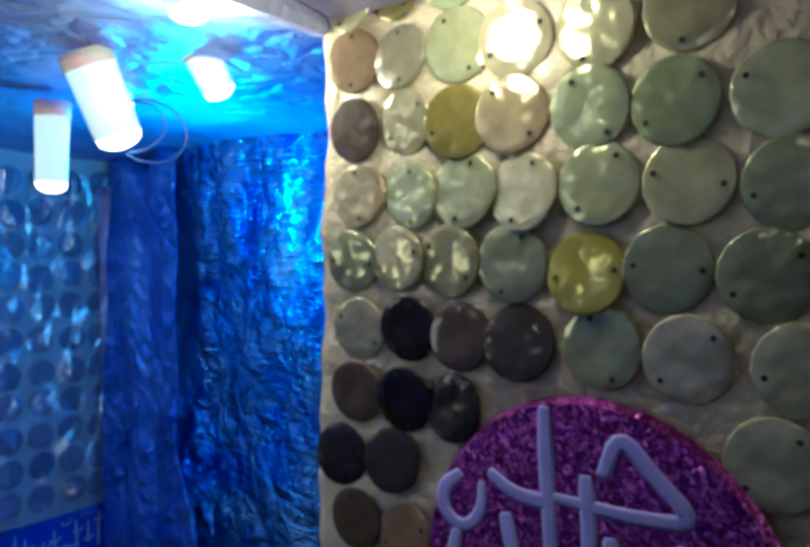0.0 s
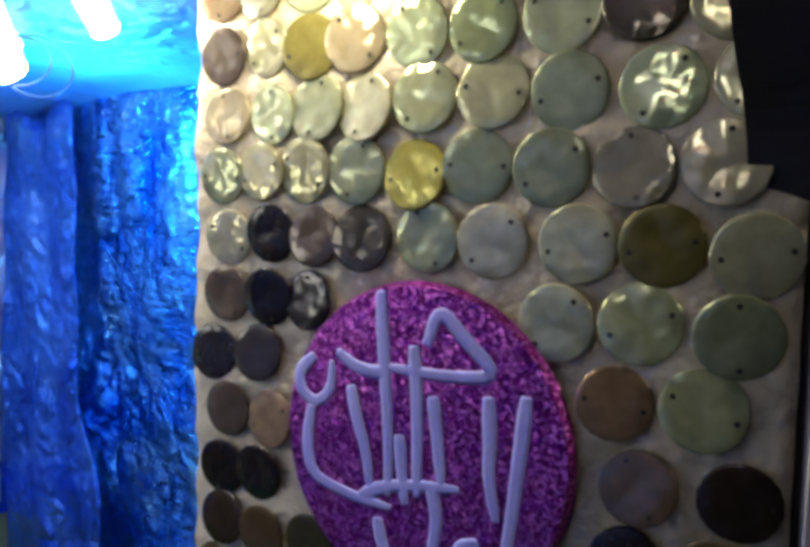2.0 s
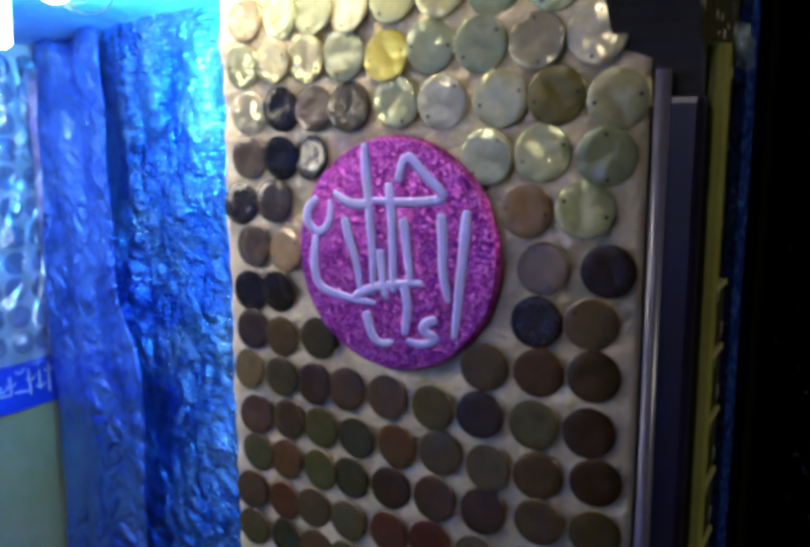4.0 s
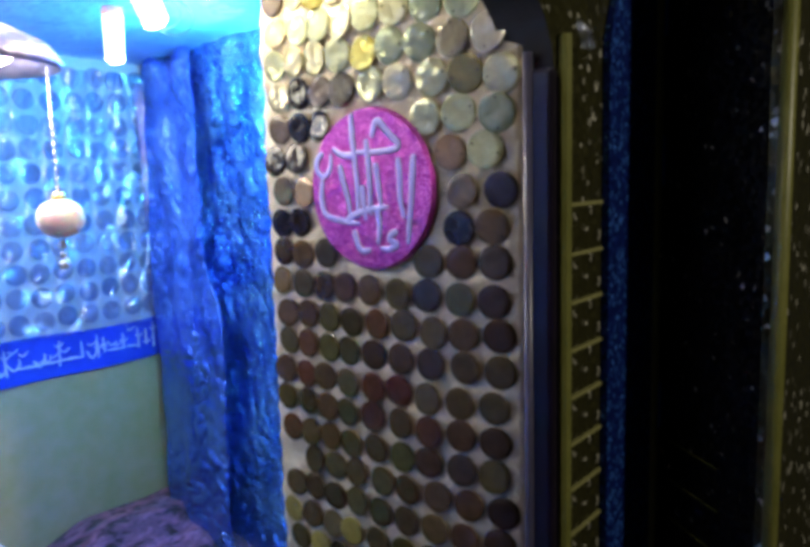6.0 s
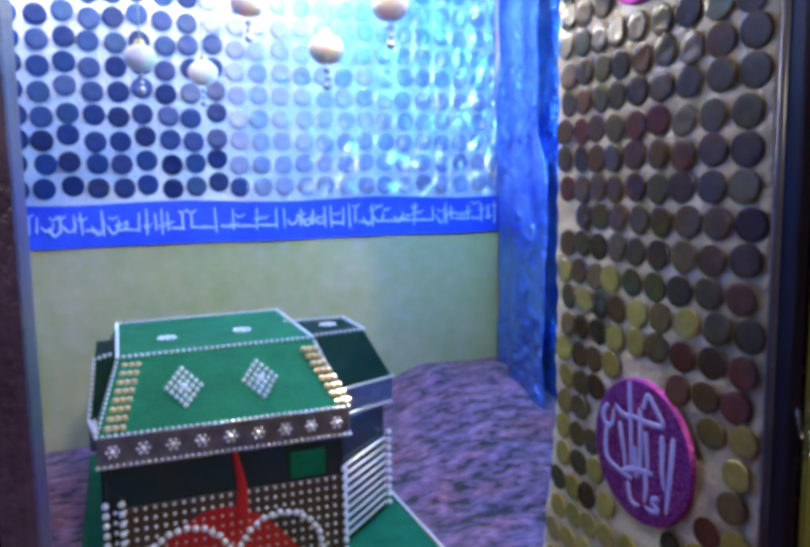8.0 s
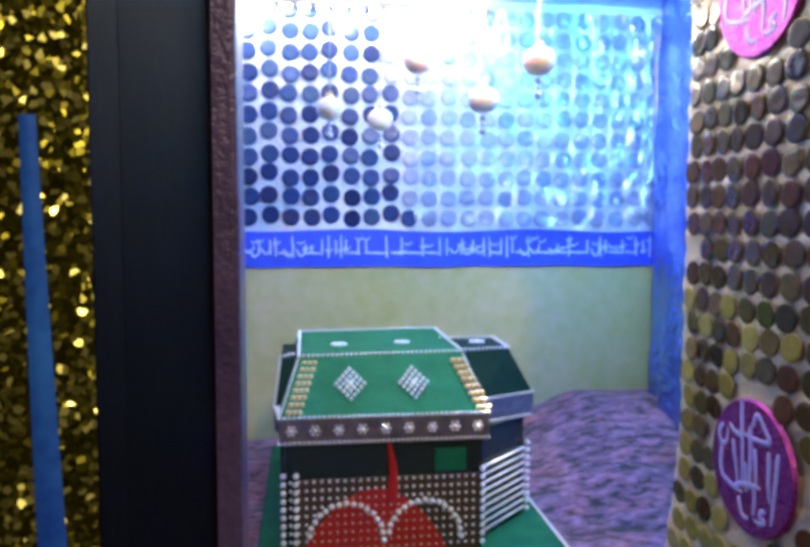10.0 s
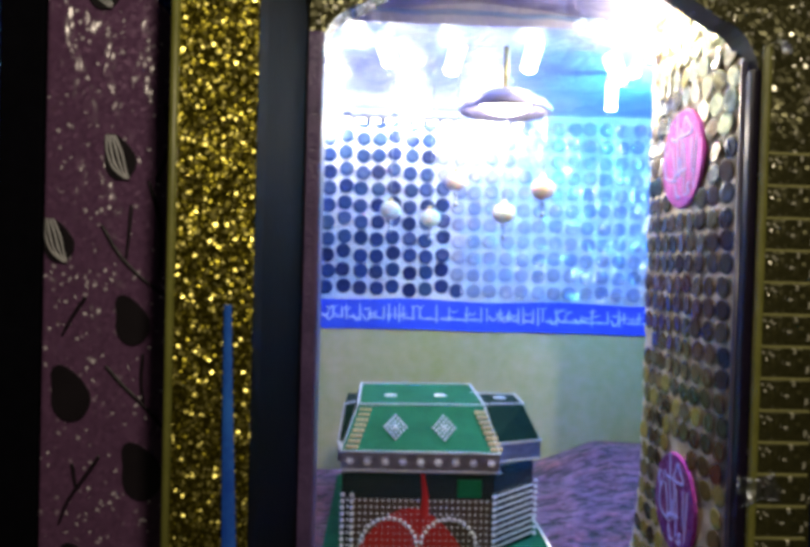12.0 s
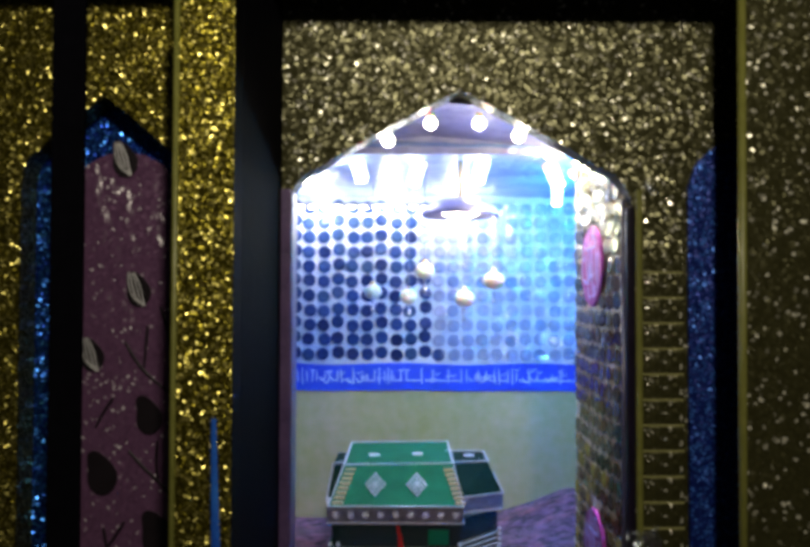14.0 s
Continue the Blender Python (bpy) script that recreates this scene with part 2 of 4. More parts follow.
LETTER_BLUE = plain("pale blue paint", (0.30, 0.45, 0.85), (0.5, 0.62, 0.92), 60, 0.4)
VELVET = velvet("purple patterned velvet")
GREEN = plain("green velvet", (0.0, 0.085, 0.040), (0.0, 0.15, 0.070), 60, 0.7, 0.0, 0.0006, sheen=0.0, spec=0.12)
BROWN = plain("brown netting", (0.03, 0.018, 0.01), (0.075, 0.045, 0.03), 200, 0.5)
GREEN_DARK = plain("dark green lacquer", (0.001, 0.012, 0.009), (0.002, 0.024, 0.016), 40, 0.2, 0.0, 0.0, coat=0.35)
STRASS = plain("rhinestone", (0.72, 0.75, 0.8), (0.92, 0.94, 0.97), 300, 0.15, 0.2, coat=1.0)
STRASS_GOLD = plain("gold rhinestone", (0.75, 0.52, 0.26), (0.9, 0.72, 0.42), 300, 0.15, 0.3, coat=1.0)
TRIM = plain("silver trim tape", (0.16, 0.16, 0.18), (0.42, 0.42, 0.46), 150, 0.28, 0.85, 0.001)
RED = plain("red satin", (0.32, 0.008, 0.006), (0.55, 0.02, 0.014), 40, 0.35)
PEARL = plain("ivory bead", (0.86, 0.81, 0.68), (0.92, 0.88, 0.78), 80, 0.3, coat=0.3, skin=0.6)
CRYSTAL = plain("clear crystal bead", (0.75, 0.8, 0.9), (0.9, 0.93, 0.97), 80, 0.08, 0.7)
WIRE = plain("clear bluish wire", (0.03, 0.10, 0.32), (0.06, 0.18, 0.45), 80, 0.35)
BRASS = plain("brass", (0.55, 0.42, 0.18), (0.75, 0.6, 0.3), 80, 0.3, 0.9)
BULB = glow("lit bulb", (1.0, 0.97, 0.95), 26.0)
FROST = glow("frosted lit tube", (0.70, 0.95, 1.0), 4.0)
MAROON = glitter("plum printed sheet", (0.20, 0.09, 0.19), (0.95, 0.9, 0.95), 0.0019, 0.3, 0.34, (0.155, 0.07, 0.15), 0.955, 0.3)
VEIN = plain("grey silver ink", (0.35, 0.34, 0.36), (0.6, 0.6, 0.62), 90, 0.35, 0.3)
BLACK = plain("black print", (0.006, 0.004, 0.006), (0.014, 0.01, 0.014), 50, 0.4)
GREEN_CORD = plain("yellow green piping", (0.12, 0.125, 0.022), (0.21, 0.21, 0.055), 90, 0.4)
DARK_TRIM = plain("dark violet tape", (0.006, 0.004, 0.010), (0.016, 0.010, 0.028), 70, 0.3, 0.2)
VIOLET = plain("violet satin tape", (0.05, 0.03, 0.085), (0.13, 0.08, 0.19), 60, 0.35, 0.1, 0.002)
LILAC_CORD = plain("lilac satin cord", (0.05, 0.047, 0.08), (0.09, 0.085, 0.13), 60, 0.3, 0.1)
BLUE_TAPE = plain("blue tape", (0.005, 0.06, 0.42), (0.02, 0.16, 0.62), 50, 0.35)
JOINT = plain("gold joint line", (0.20, 0.20, 0.07), (0.34, 0.33, 0.14), 90, 0.4)
# darker copy of the lid's green: shade of the side bay slopes
SHADED_GREEN = plain("green cloth darkened for shade", (0.001, 0.014, 0.010), (0.003, 0.028, 0.02), 60, 0.8, spec=0.1)
# near-black: the shade of faces turned from the lamps is in the colour
SHADED_BOARD = plain("shade-coloured satin board", (0.0014, 0.0014, 0.0024), (0.0036, 0.0036, 0.0056), 18, 0.7, 0.0, 0.001, spec=0.02)
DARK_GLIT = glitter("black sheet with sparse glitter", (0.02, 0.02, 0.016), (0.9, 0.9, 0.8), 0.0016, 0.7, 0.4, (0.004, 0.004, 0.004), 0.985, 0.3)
# colour of the beam, and of the shade painted inside the arch edge
BEAM_AND_SHADE = plain("dark beam and edge shade", (0.012, 0.011, 0.013), (0.03, 0.027, 0.03), 30, 0.6, 0.0, 0.001)
TABLE = plain("dark table cloth", (0.02, 0.018, 0.02), (0.05, 0.045, 0.05), 12, 0.8, 0.0, 0.001)





def gloss_film(m, scale, height):
    """A glossy crinkled cover over a printed sheet."""
    t = m.node_tree
    b = t.nodes["Principled BSDF"]
    n = t.nodes.new("ShaderNodeBump")
    n.inputs["Strength"].default_value, n.inputs["Distance"].default_value = 0.9, height
    link(t, noise_node(t, coords(t, (1, 1, 0.5)), scale, 3, 0.5), n.inputs["Height"])
    link(t, n.outputs[0], b.inputs["Coat Normal"])
    b.inputs["Coat Weight"].default_value, b.inputs["Coat Roughness"].default_value = 0.7, 0.22


gloss_film(MAROON, 38, 0.02)

# ---- mesh helpers ----
def mesh_of(name, bm, mat, smooth=False):
    me = bpy.data.meshes.new(name)
    bmesh.ops.recalc_face_normals(bm, faces=bm.faces)
    for f in bm.faces:
        f.smooth = smooth
    bm.to_mesh(me)
    bm.free()
    for one in mat if isinstance(mat, (list, tuple)) else [mat]:
        me.materials.append(one)
    return me


def part(name, bm, mat, parent=None, label="", smooth=False):
    ob = new(name, mesh_of(name, bm, mat, smooth))
    if parent:
        ob.parent = parent
    if label:
        ob["label"] = label
    return ob


def thing(name, label, category, place=(0, 0, 0), group="", kind=""):
    ob = new(name)
    ob.empty_display_size = 0.01
    ob.location = place
    return tagged(ob, label, category, group, kind)


def box(bm, x0, x1, y0, y1, z0, z1, bevel=0.0):
    r = bmesh.ops.create_cube(bm, size=1, matrix=Matrix.LocRotScale(((x0 + x1) / 2, (y0 + y1) / 2, (z0 + z1) / 2), None, (x1 - x0, y1 - y0, z1 - z0)))
    if bevel:
        edges = list({e for v in r["verts"] for e in v.link_edges})
        bmesh.ops.bevel(bm, geom=edges, offset=bevel, segments=2, affect="EDGES", profile=0.6)
    return bm


def boxed(*a, **k):
    return box(bmesh.new(), *a, **k)


def ball(bm, place, r, sub=1, squash=1.0):
    bmesh.ops.create_icosphere(bm, subdivisions=sub, radius=r, matrix=Matrix.LocRotScale(place, None, (1, 1, squash)))
    return bm


def rod(bm, a, b, r, seg=8, r2=None):
    a, b = Vector(a), Vector(b)
    d = b - a
    m = Matrix.Translation((a + b) / 2) @ d.to_track_quat("Z", "Y").to_matrix().to_4x4()
    bmesh.ops.create_cone(bm, cap_ends=True, segments=seg, radius1=r, radius2=r if r2 is None else r2, depth=d.length, matrix=m)
    return bm


def tube(bm, pts, r, seg=6, taper=True, flat=1.0, axis=Vector((1, 0, 0))):
    """A painted stroke: a rounded ridge along a smoothed line, thinner at its ends."""
    p = [Vector(q) for q in pts]
    for _ in range(2):
        q = [p[0]]
        for a, b in zip(p, p[1:]):
            q += [a.lerp(b, 0.25), a.lerp(b, 0.75)]
        p = q + [p[-1]]
    rings = []
    for i, c in enumerate(p):
        d = (p[min(i + 1, len(p) - 1)] - p[max(i - 1, 0)]).normalized()
        side = d.cross(axis).normalized()
        k = r * (1 if not taper else (0.6 + 0.4 * min(1, 5 * min(i, len(p) - 1 - i) / len(p))) * (1.15 - 0.45 * i / len(p)))
        rings.append([bm.verts.new(c + side * math.cos(2 * math.pi * j / seg) * k + axis * math.sin(2 * math.pi * j / seg) * k * flat) for j in range(seg)])
    for a, b in zip(rings, rings[1:]):
        for j in range(seg):
            bm.faces.new((a[j], a[(j + 1) % seg], b[(j + 1) % seg], b[j]))
    bm.faces.new(rings[0])
    bm.faces.new(rings[-1][::-1])
    return bm


def sheet(fn, nu, nv):
    """A grid of (nu + 1) x (nv + 1) points fn(u, v), u and v from 0 to 1."""
    bm = bmesh.new()
    v = [[bm.verts.new(fn(i / nu, j / nv)) for j in range(nv + 1)] for i in range(nu + 1)]
    for i in range(nu):
        for j in range(nv):
            bm.faces.new((v[i][j], v[i + 1][j], v[i + 1][j + 1], v[i][j + 1]))
    return bm


def prism(bm, outline, axis, a, b):
    """The outline (pairs) extruded along x, y or z from a to b."""
    def at(p, q):
        return {"x": (q, p[0], p[1]), "y": (p[0], q, p[1]), "z": (p[0], p[1], q)}[axis]
    lo = [bm.verts.new(at(p, a)) for p in outline]
    hi = [bm.verts.new(at(p, b)) for p in outline]
    bm.faces.new(lo[::-1])
    bm.faces.new(hi)
    n = len(outline)
    for i in range(n):
        bm.faces.new((lo[i], lo[(i + 1) % n], hi[(i + 1) % n], hi[i]))
    return bm


# ---- plan of the shrine ----
JL, JR = -0.066, 0.150           # sides of the arched opening
FRONT, REVEAL, BACK = 0.024, 0.032, 0.147   # front face, start of the sequined side, room side of the thick wall
SILL = -0.036                    # floor
CEIL = 0.352
WALL_Y = 0.456
TOP = 0.43
MID = (JL + JR) / 2


def arch_z(x, l, r, spring, rise):
    """Height of a four-centred arch over x."""
    u = min(1.0, abs((x - (l + r) / 2) / ((r - l) / 2)))
    if u > 0.82:
        k = (u - 0.82) / 0.18
        return spring + rise * 0.36 * math.sqrt(max(0, 1 - k * k)) * 0.9 + rise * 0.036 * (1 - k)
    return spring + rise * (0.36 + 0.64 * (1 - u / 0.82) ** 0.92)


def arch_wall(l, r, spring, rise, x0, x1, z0, z1, y0, y1):
    bm = bmesh.new()
    box(bm, x0, l, y0, y1, z0, z1)
    box(bm, r, x1, y0, y1, z0, z1)
    n = 48
    xs = [l + (r - l) * (0.5 - 0.5 * math.cos(math.pi * i / n)) for i in range(n + 1)]
    rows = []
    for x in xs:
        z = arch_z(x, l, r, spring, rise)
        rows.append([bm.verts.new(p) for p in ((x, y0, z), (x, y1, z), (x, y1, z1), (x, y0, z1))])
    for a, b in zip(rows, rows[1:]):
        for j in range(4):
            bm.faces.new((a[j], b[j], b[(j + 1) % 4], a[(j + 1) % 4]))
    bm.faces.new(rows[0])
    bm.faces.new(rows[-1][::-1])
    return bm


# ---- structure ----
def build_structure():
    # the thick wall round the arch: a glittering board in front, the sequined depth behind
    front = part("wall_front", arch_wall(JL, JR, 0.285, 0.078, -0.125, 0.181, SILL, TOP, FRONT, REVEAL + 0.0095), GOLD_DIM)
    # edge and back faces on the right: shade put in as a dark material
    front.data.materials.append(BEAM_AND_SHADE)
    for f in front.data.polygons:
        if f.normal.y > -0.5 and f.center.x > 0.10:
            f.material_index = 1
    tagged(front, "olive gold glitter board with a pointed arch opening", "wall", kind="structure")
    core = part("wall_core", arch_wall(JL - 0.030, JR, 0.344, 0.016, -0.2095, 0.252, SILL, TOP, REVEAL + 0.010, BACK), LILAC_FOIL)
    tagged(core, "thick arch wall lined with pale lilac satin foil", "wall", kind="structure")

    def crumple(x, z, k):
        return k * (noise.fractal(Vector((x * 9, z * 9, 3.1)), 1.0, 2.0, 4) * 0.6 + abs(noise.noise(Vector((x * 30, z * 14, 7.7)))) * 0.8)

    right = part("wall_right", sheet(lambda u, v: Vector((0.246 + 0.041 * u - crumple(u * 0.3, v * 0.4, 0.012), BACK + (WALL_Y - BACK) * u, SILL + (TOP - SILL) * v)), 60, 70), BLUE_FOIL, smooth=True)
    tagged(right, "side wall covered with crumpled shiny blue foil", "wall", kind="structure")
    solid(right, 0.004)
    left = part("wall_left", sheet(lambda u, v: Vector((-0.165 - 0.041 * u + crumple(u * 0.3 + 4, v * 0.4, 0.005), BACK + (WALL_Y - BACK) * u, SILL + (TOP - SILL) * v)), 30, 35), BLUE_FOIL, smooth=True)
    tagged(left, "side wall covered with crumpled shiny blue foil", "wall", kind="structure")
    solid(left, 0.004)
    back = part("wall_back", boxed(-0.21, 0.292, WALL_Y, WALL_Y + 0.006, 0.13, TOP), PALE)
    tagged(back, "pale satin back wall set with sequins", "wall", kind="structure")
    low = part("wall_back_lower", boxed(-0.21, 0.292, WALL_Y - 0.001, WALL_Y + 0.006, SILL - 0.01, 0.1295), BEIGE)
    tagged(low, "plain beige cloth covering the lower back wall", "wall", kind="structure")
    ceil = part("ceiling", sheet(lambda u, v: Vector((-0.21 + 0.502 * u, BACK + 0.31 * v, CEIL + crumple(u * 0.5, v * 0.3 + 2, 0.004))), 50, 30), BLUE_SMOOTH, smooth=True)
    tagged(ceil, "crinkled blue foil ceiling lit by bulbs", "ceiling", kind="structure")
    solid(ceil, 0.003)
    fascia = part("ceiling_fascia", boxed(JL - 0.02, JR + 0.03, BACK + 0.0012, BACK + 0.0042, CEIL - 0.0065, TOP), GABLE_FOIL)
    tagged(fascia, "pale blue foil closing the gable over the ceiling", "trim", kind="structure")

    def floor_at(x, y):
        rise = max(0, min(1, (x - 0.10) / 0.10)) * max(0, min(1, (y - 0.20) / 0.22))
        return SILL + 0.036 * rise + 0.0025 * noise.noise(Vector((x * 22, y * 22, 1.0)))
    fl = part("floor", sheet(lambda u, v: Vector((-0.21 + 0.502 * u, FRONT - 0.03 + 0.475 * v, floor_at(-0.21 + 0.502 * u, FRONT - 0.03 + 0.475 * v))), 80, 80), VELVET, smooth=True)
    tagged(fl, "mottled purple velvet floor cloth", "floor", kind="structure")
    solid(fl, 0.003)
    ground = part("ground", boxed(-0.62, 0.70, -0.75, 0.62, -0.075, -0.0465, bevel=0.004), TABLE)
    tagged(ground, "dark cloth surface under the model shrine", "ground", kind="structure")


def solid(ob, depth):
    m = ob.modifiers.new("thickness", "SOLIDIFY")
    m.thickness, m.offset = depth, 0
    return ob


build_structure()


# ---- sequins ----
def sequin_mesh(name, r, mat, holes=True):
    """A shallow dish facing -y with two punched holes near the rim."""
    bm = bmesh.new()
    n = 18
    rings = []
    for k, (rad, y) in enumerate(((1.0, 0.0002), (0.985, -0.0002), (0.94, -0.0003), (0.5, -0.0001))):
        rings.append([bm.verts.new((rad * r * math.cos(2 * math.pi * j / n), y, rad * r * math.sin(2 * math.pi * j / n))) for j in range(n)])
    for a, b in zip(rings, rings[1:]):
        for j in range(n):
            bm.faces.new((a[j], a[(j + 1) % n], b[(j + 1) % n], b[j]))
    bm.faces.new(rings[-1][::-1])
    me = mesh_of(name, bm, [mat, HOLE], True)
    if holes:
        bm = bmesh.new()
        bm.from_mesh(me)
        for a in (0.9, 4.1):
            c = Vector((0.74 * r * math.cos(a), -0.0005, 0.74 * r * math.sin(a)))
            f = bm.faces.new([bm.verts.new(c + Vector((0.075 * r * math.cos(w), 0, 0.075 * r * math.sin(w)))) for w in (0, 1.05, 2.1, 3.14, 4.19, 5.24)])
            f.material_index = 1
        bm.to_mesh(me)
        bm.free()
    return me


MED_1, MED_2, MED_R = (0.0925, 0.2545), (0.0865, 0.055), 0.0290


ROWS = [0.3630 - 0.0121 * k for k in range(33)]


def panel_x(y, z):
    """The sequined side swells a little towards its foot and rounds off towards its front edge."""
    return JR - 0.005 + 0.005 * max(0, (0.085 - y) / 0.055) ** 2 - 0.012 * max(0, (0.06 - z) / 0.1) ** 1.5 * max(0, min(1, (y - 0.05) / 0.1))


def puff(y, z):
    """Padded cloth: it bulges in scallops between the rows of sequins."""
    near = min(abs(z - r) for r in ROWS) / 0.0065
    scallop = 0.75 + 0.25 * math.cos(2 * math.pi * y / 0.0126)
    return 0.0013 * min(1, near) ** 2 * scallop


def build_panel():
    def at(u, v):
        y = REVEAL + 0.002 + (BACK - REVEAL) * u
        z = SILL + (0.364 - SILL) * v
        in_disc = any((y - a) ** 2 + (z - b) ** 2 < MED_R ** 2 for a, b in (MED_1, MED_2))
        return Vector((panel_x(y, z) - (0 if in_disc else puff(y, z)) + 0.0012 * noise.noise(Vector((y * 60, z * 60, 5))), y, z))
    p = part("side_panel", sheet(at, 56, 220), CREAM, smooth=True)
    tagged(p, "cream satin side of the arch set with pearly sequins", "wall panel", kind="structure")
    solid(p, 0.003)
    rnd = random.Random(4)
    big = sequin_mesh("sequin", 0.0064, SEQ_WARM)
    far_pearl = sequin_mesh("sequin", 0.0059, SEQ_WARM)
    amber = sequin_mesh("sequin", 0.0060, SEQ_AMBER)
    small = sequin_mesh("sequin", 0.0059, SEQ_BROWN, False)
    olive = sequin_mesh("sequin", 0.0058, SEQ_OLIVE, False)
    for z in ROWS:
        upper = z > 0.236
        y = BACK - 0.0045 - rnd.uniform(0, 0.004)
        while y > REVEAL + 0.005:
            pitch = 0.0112 if y > 0.115 else 0.0126
            free = all((y - a) ** 2 + (z - b) ** 2 > (MED_R + 0.0034) ** 2 for a, b in (MED_1, MED_2))
            if free and rnd.random() > 0.006:
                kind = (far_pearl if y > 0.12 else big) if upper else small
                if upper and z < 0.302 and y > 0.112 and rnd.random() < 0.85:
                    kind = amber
                # more dark amber low at the front: light falloff put into sequin colour
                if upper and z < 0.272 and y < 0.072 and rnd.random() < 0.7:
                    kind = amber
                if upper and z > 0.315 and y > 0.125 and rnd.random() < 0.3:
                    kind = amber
                if z < 0.13 and rnd.random() < 0.15 + (0.13 - z) * 6:
                    kind = olive
                ob = new("sequin", kind)
                yy, zz = y + rnd.uniform(-1, 1) * 0.0006, z + rnd.uniform(-1, 1) * 0.0007
                tilt = 7 if upper else 5
                ob.matrix_basis = pose(panel_x(yy, zz) - 0.0030, yy, zz) @ pose(0, 0, 0, rnd.uniform(-tilt, tilt), 0, 270 + math.degrees(0.18 * max(0, (0.085 - yy) / 0.055)) + rnd.uniform(-tilt, tilt)) @ pose(0, 0, 0, 0, rnd.uniform(0, 360), 0)
                ob.parent = p
            y -= pitch * rnd.uniform(0.97, 1.05)
    return p


build_panel()

# brush strokes, in units of the disc's radius, to the right and up
STROKES = [
    [(-0.25, 0.93), (-0.23, 0.61), (-0.2, 0.29), (-0.17, -0.1), (-0.18, -0.35)],
    [(-0.01, 0.61), (0.02, 0.32), (0.03, 0.0), (0.03, -0.32)],
    [(0.13, 0.32), (0.16, 0.11), (0.2, -0.21)],
    [(0.49, 0.37), (0.51, 0.1), (0.5, -0.1), (0.56, -0.35)],
    [(0.72, 0.4), (0.69, 0.04), (0.65, -0.32), (0.61, -0.65)],
    [(0.08, 0.62), (0.16, 0.86), (0.33, 0.68), (0.56, 0.49), (0.30, 0.45), (0.0, 0.45), (-0.22, 0.46)],
    [(-0.2, 0.42), (-0.42, 0.42), (-0.58, 0.52)],
    [(-0.76, 0.47), (-0.89, 0.36), (-0.87, 0.22), (-0.74, 0.15), (-0.62, 0.26), (-0.62, 0.45)],
    [(-0.78, 0.14), (-0.82, -0.1), (-0.78, -0.31), (-0.62, -0.37), (-0.38, -0.41), (-0.15, -0.42)],
    [(-0.47, 0.31), (-0.42, 0.11), (-0.34, -0.1), (-0.31, -0.32)],
    [(-0.38, -0.39), (-0.22, -0.3), (-0.02, -0.25), (0.32, -0.21)],
    [(0.45, -0.50), (0.33, -0.55), (0.32, -0.62), (0.48, -0.66), (0.30, -0.74), (0.16, -0.71)],
    [(0.13, -0.22), (0.18, -0.42), (0.14, -0.67)],
    [(-0.25, -0.5), (-0.2, -0.71), (-0.1, -0.78), (0.02, -0.74)],
    [(-0.1, 0.05), (-0.08, -0.15), (-0.05, -0.38)],
]


def build_medallion(centre, wide):
    cy, cz = centre
    x = panel_x(cy, cz) - 0.0035
    m = thing("medallion", "round purple glitter medallion with pale violet brush strokes", "medallion", (x, cy, cz), "medallions on the arch side")
    bm = bmesh.new()
    bmesh.ops.create_cone(bm, cap_ends=True, segments=48, radius1=MED_R, radius2=MED_R * 0.97, depth=0.0018, matrix=pose(0, 0, 0, 0, -90, 0))
    part("disc", bm, PURPLE_GLIT, m)
    for s in STROKES:
        pts = [(-0.0010, -a * MED_R * wide, b * MED_R) for a, b in s]
        part("stroke", tube(bmesh.new(), pts, 0.0013, 6, True, 0.1), LETTER, m, smooth=True)
    return m


build_medallion(MED_1, 1.0)
build_medallion(MED_2, 0.9)


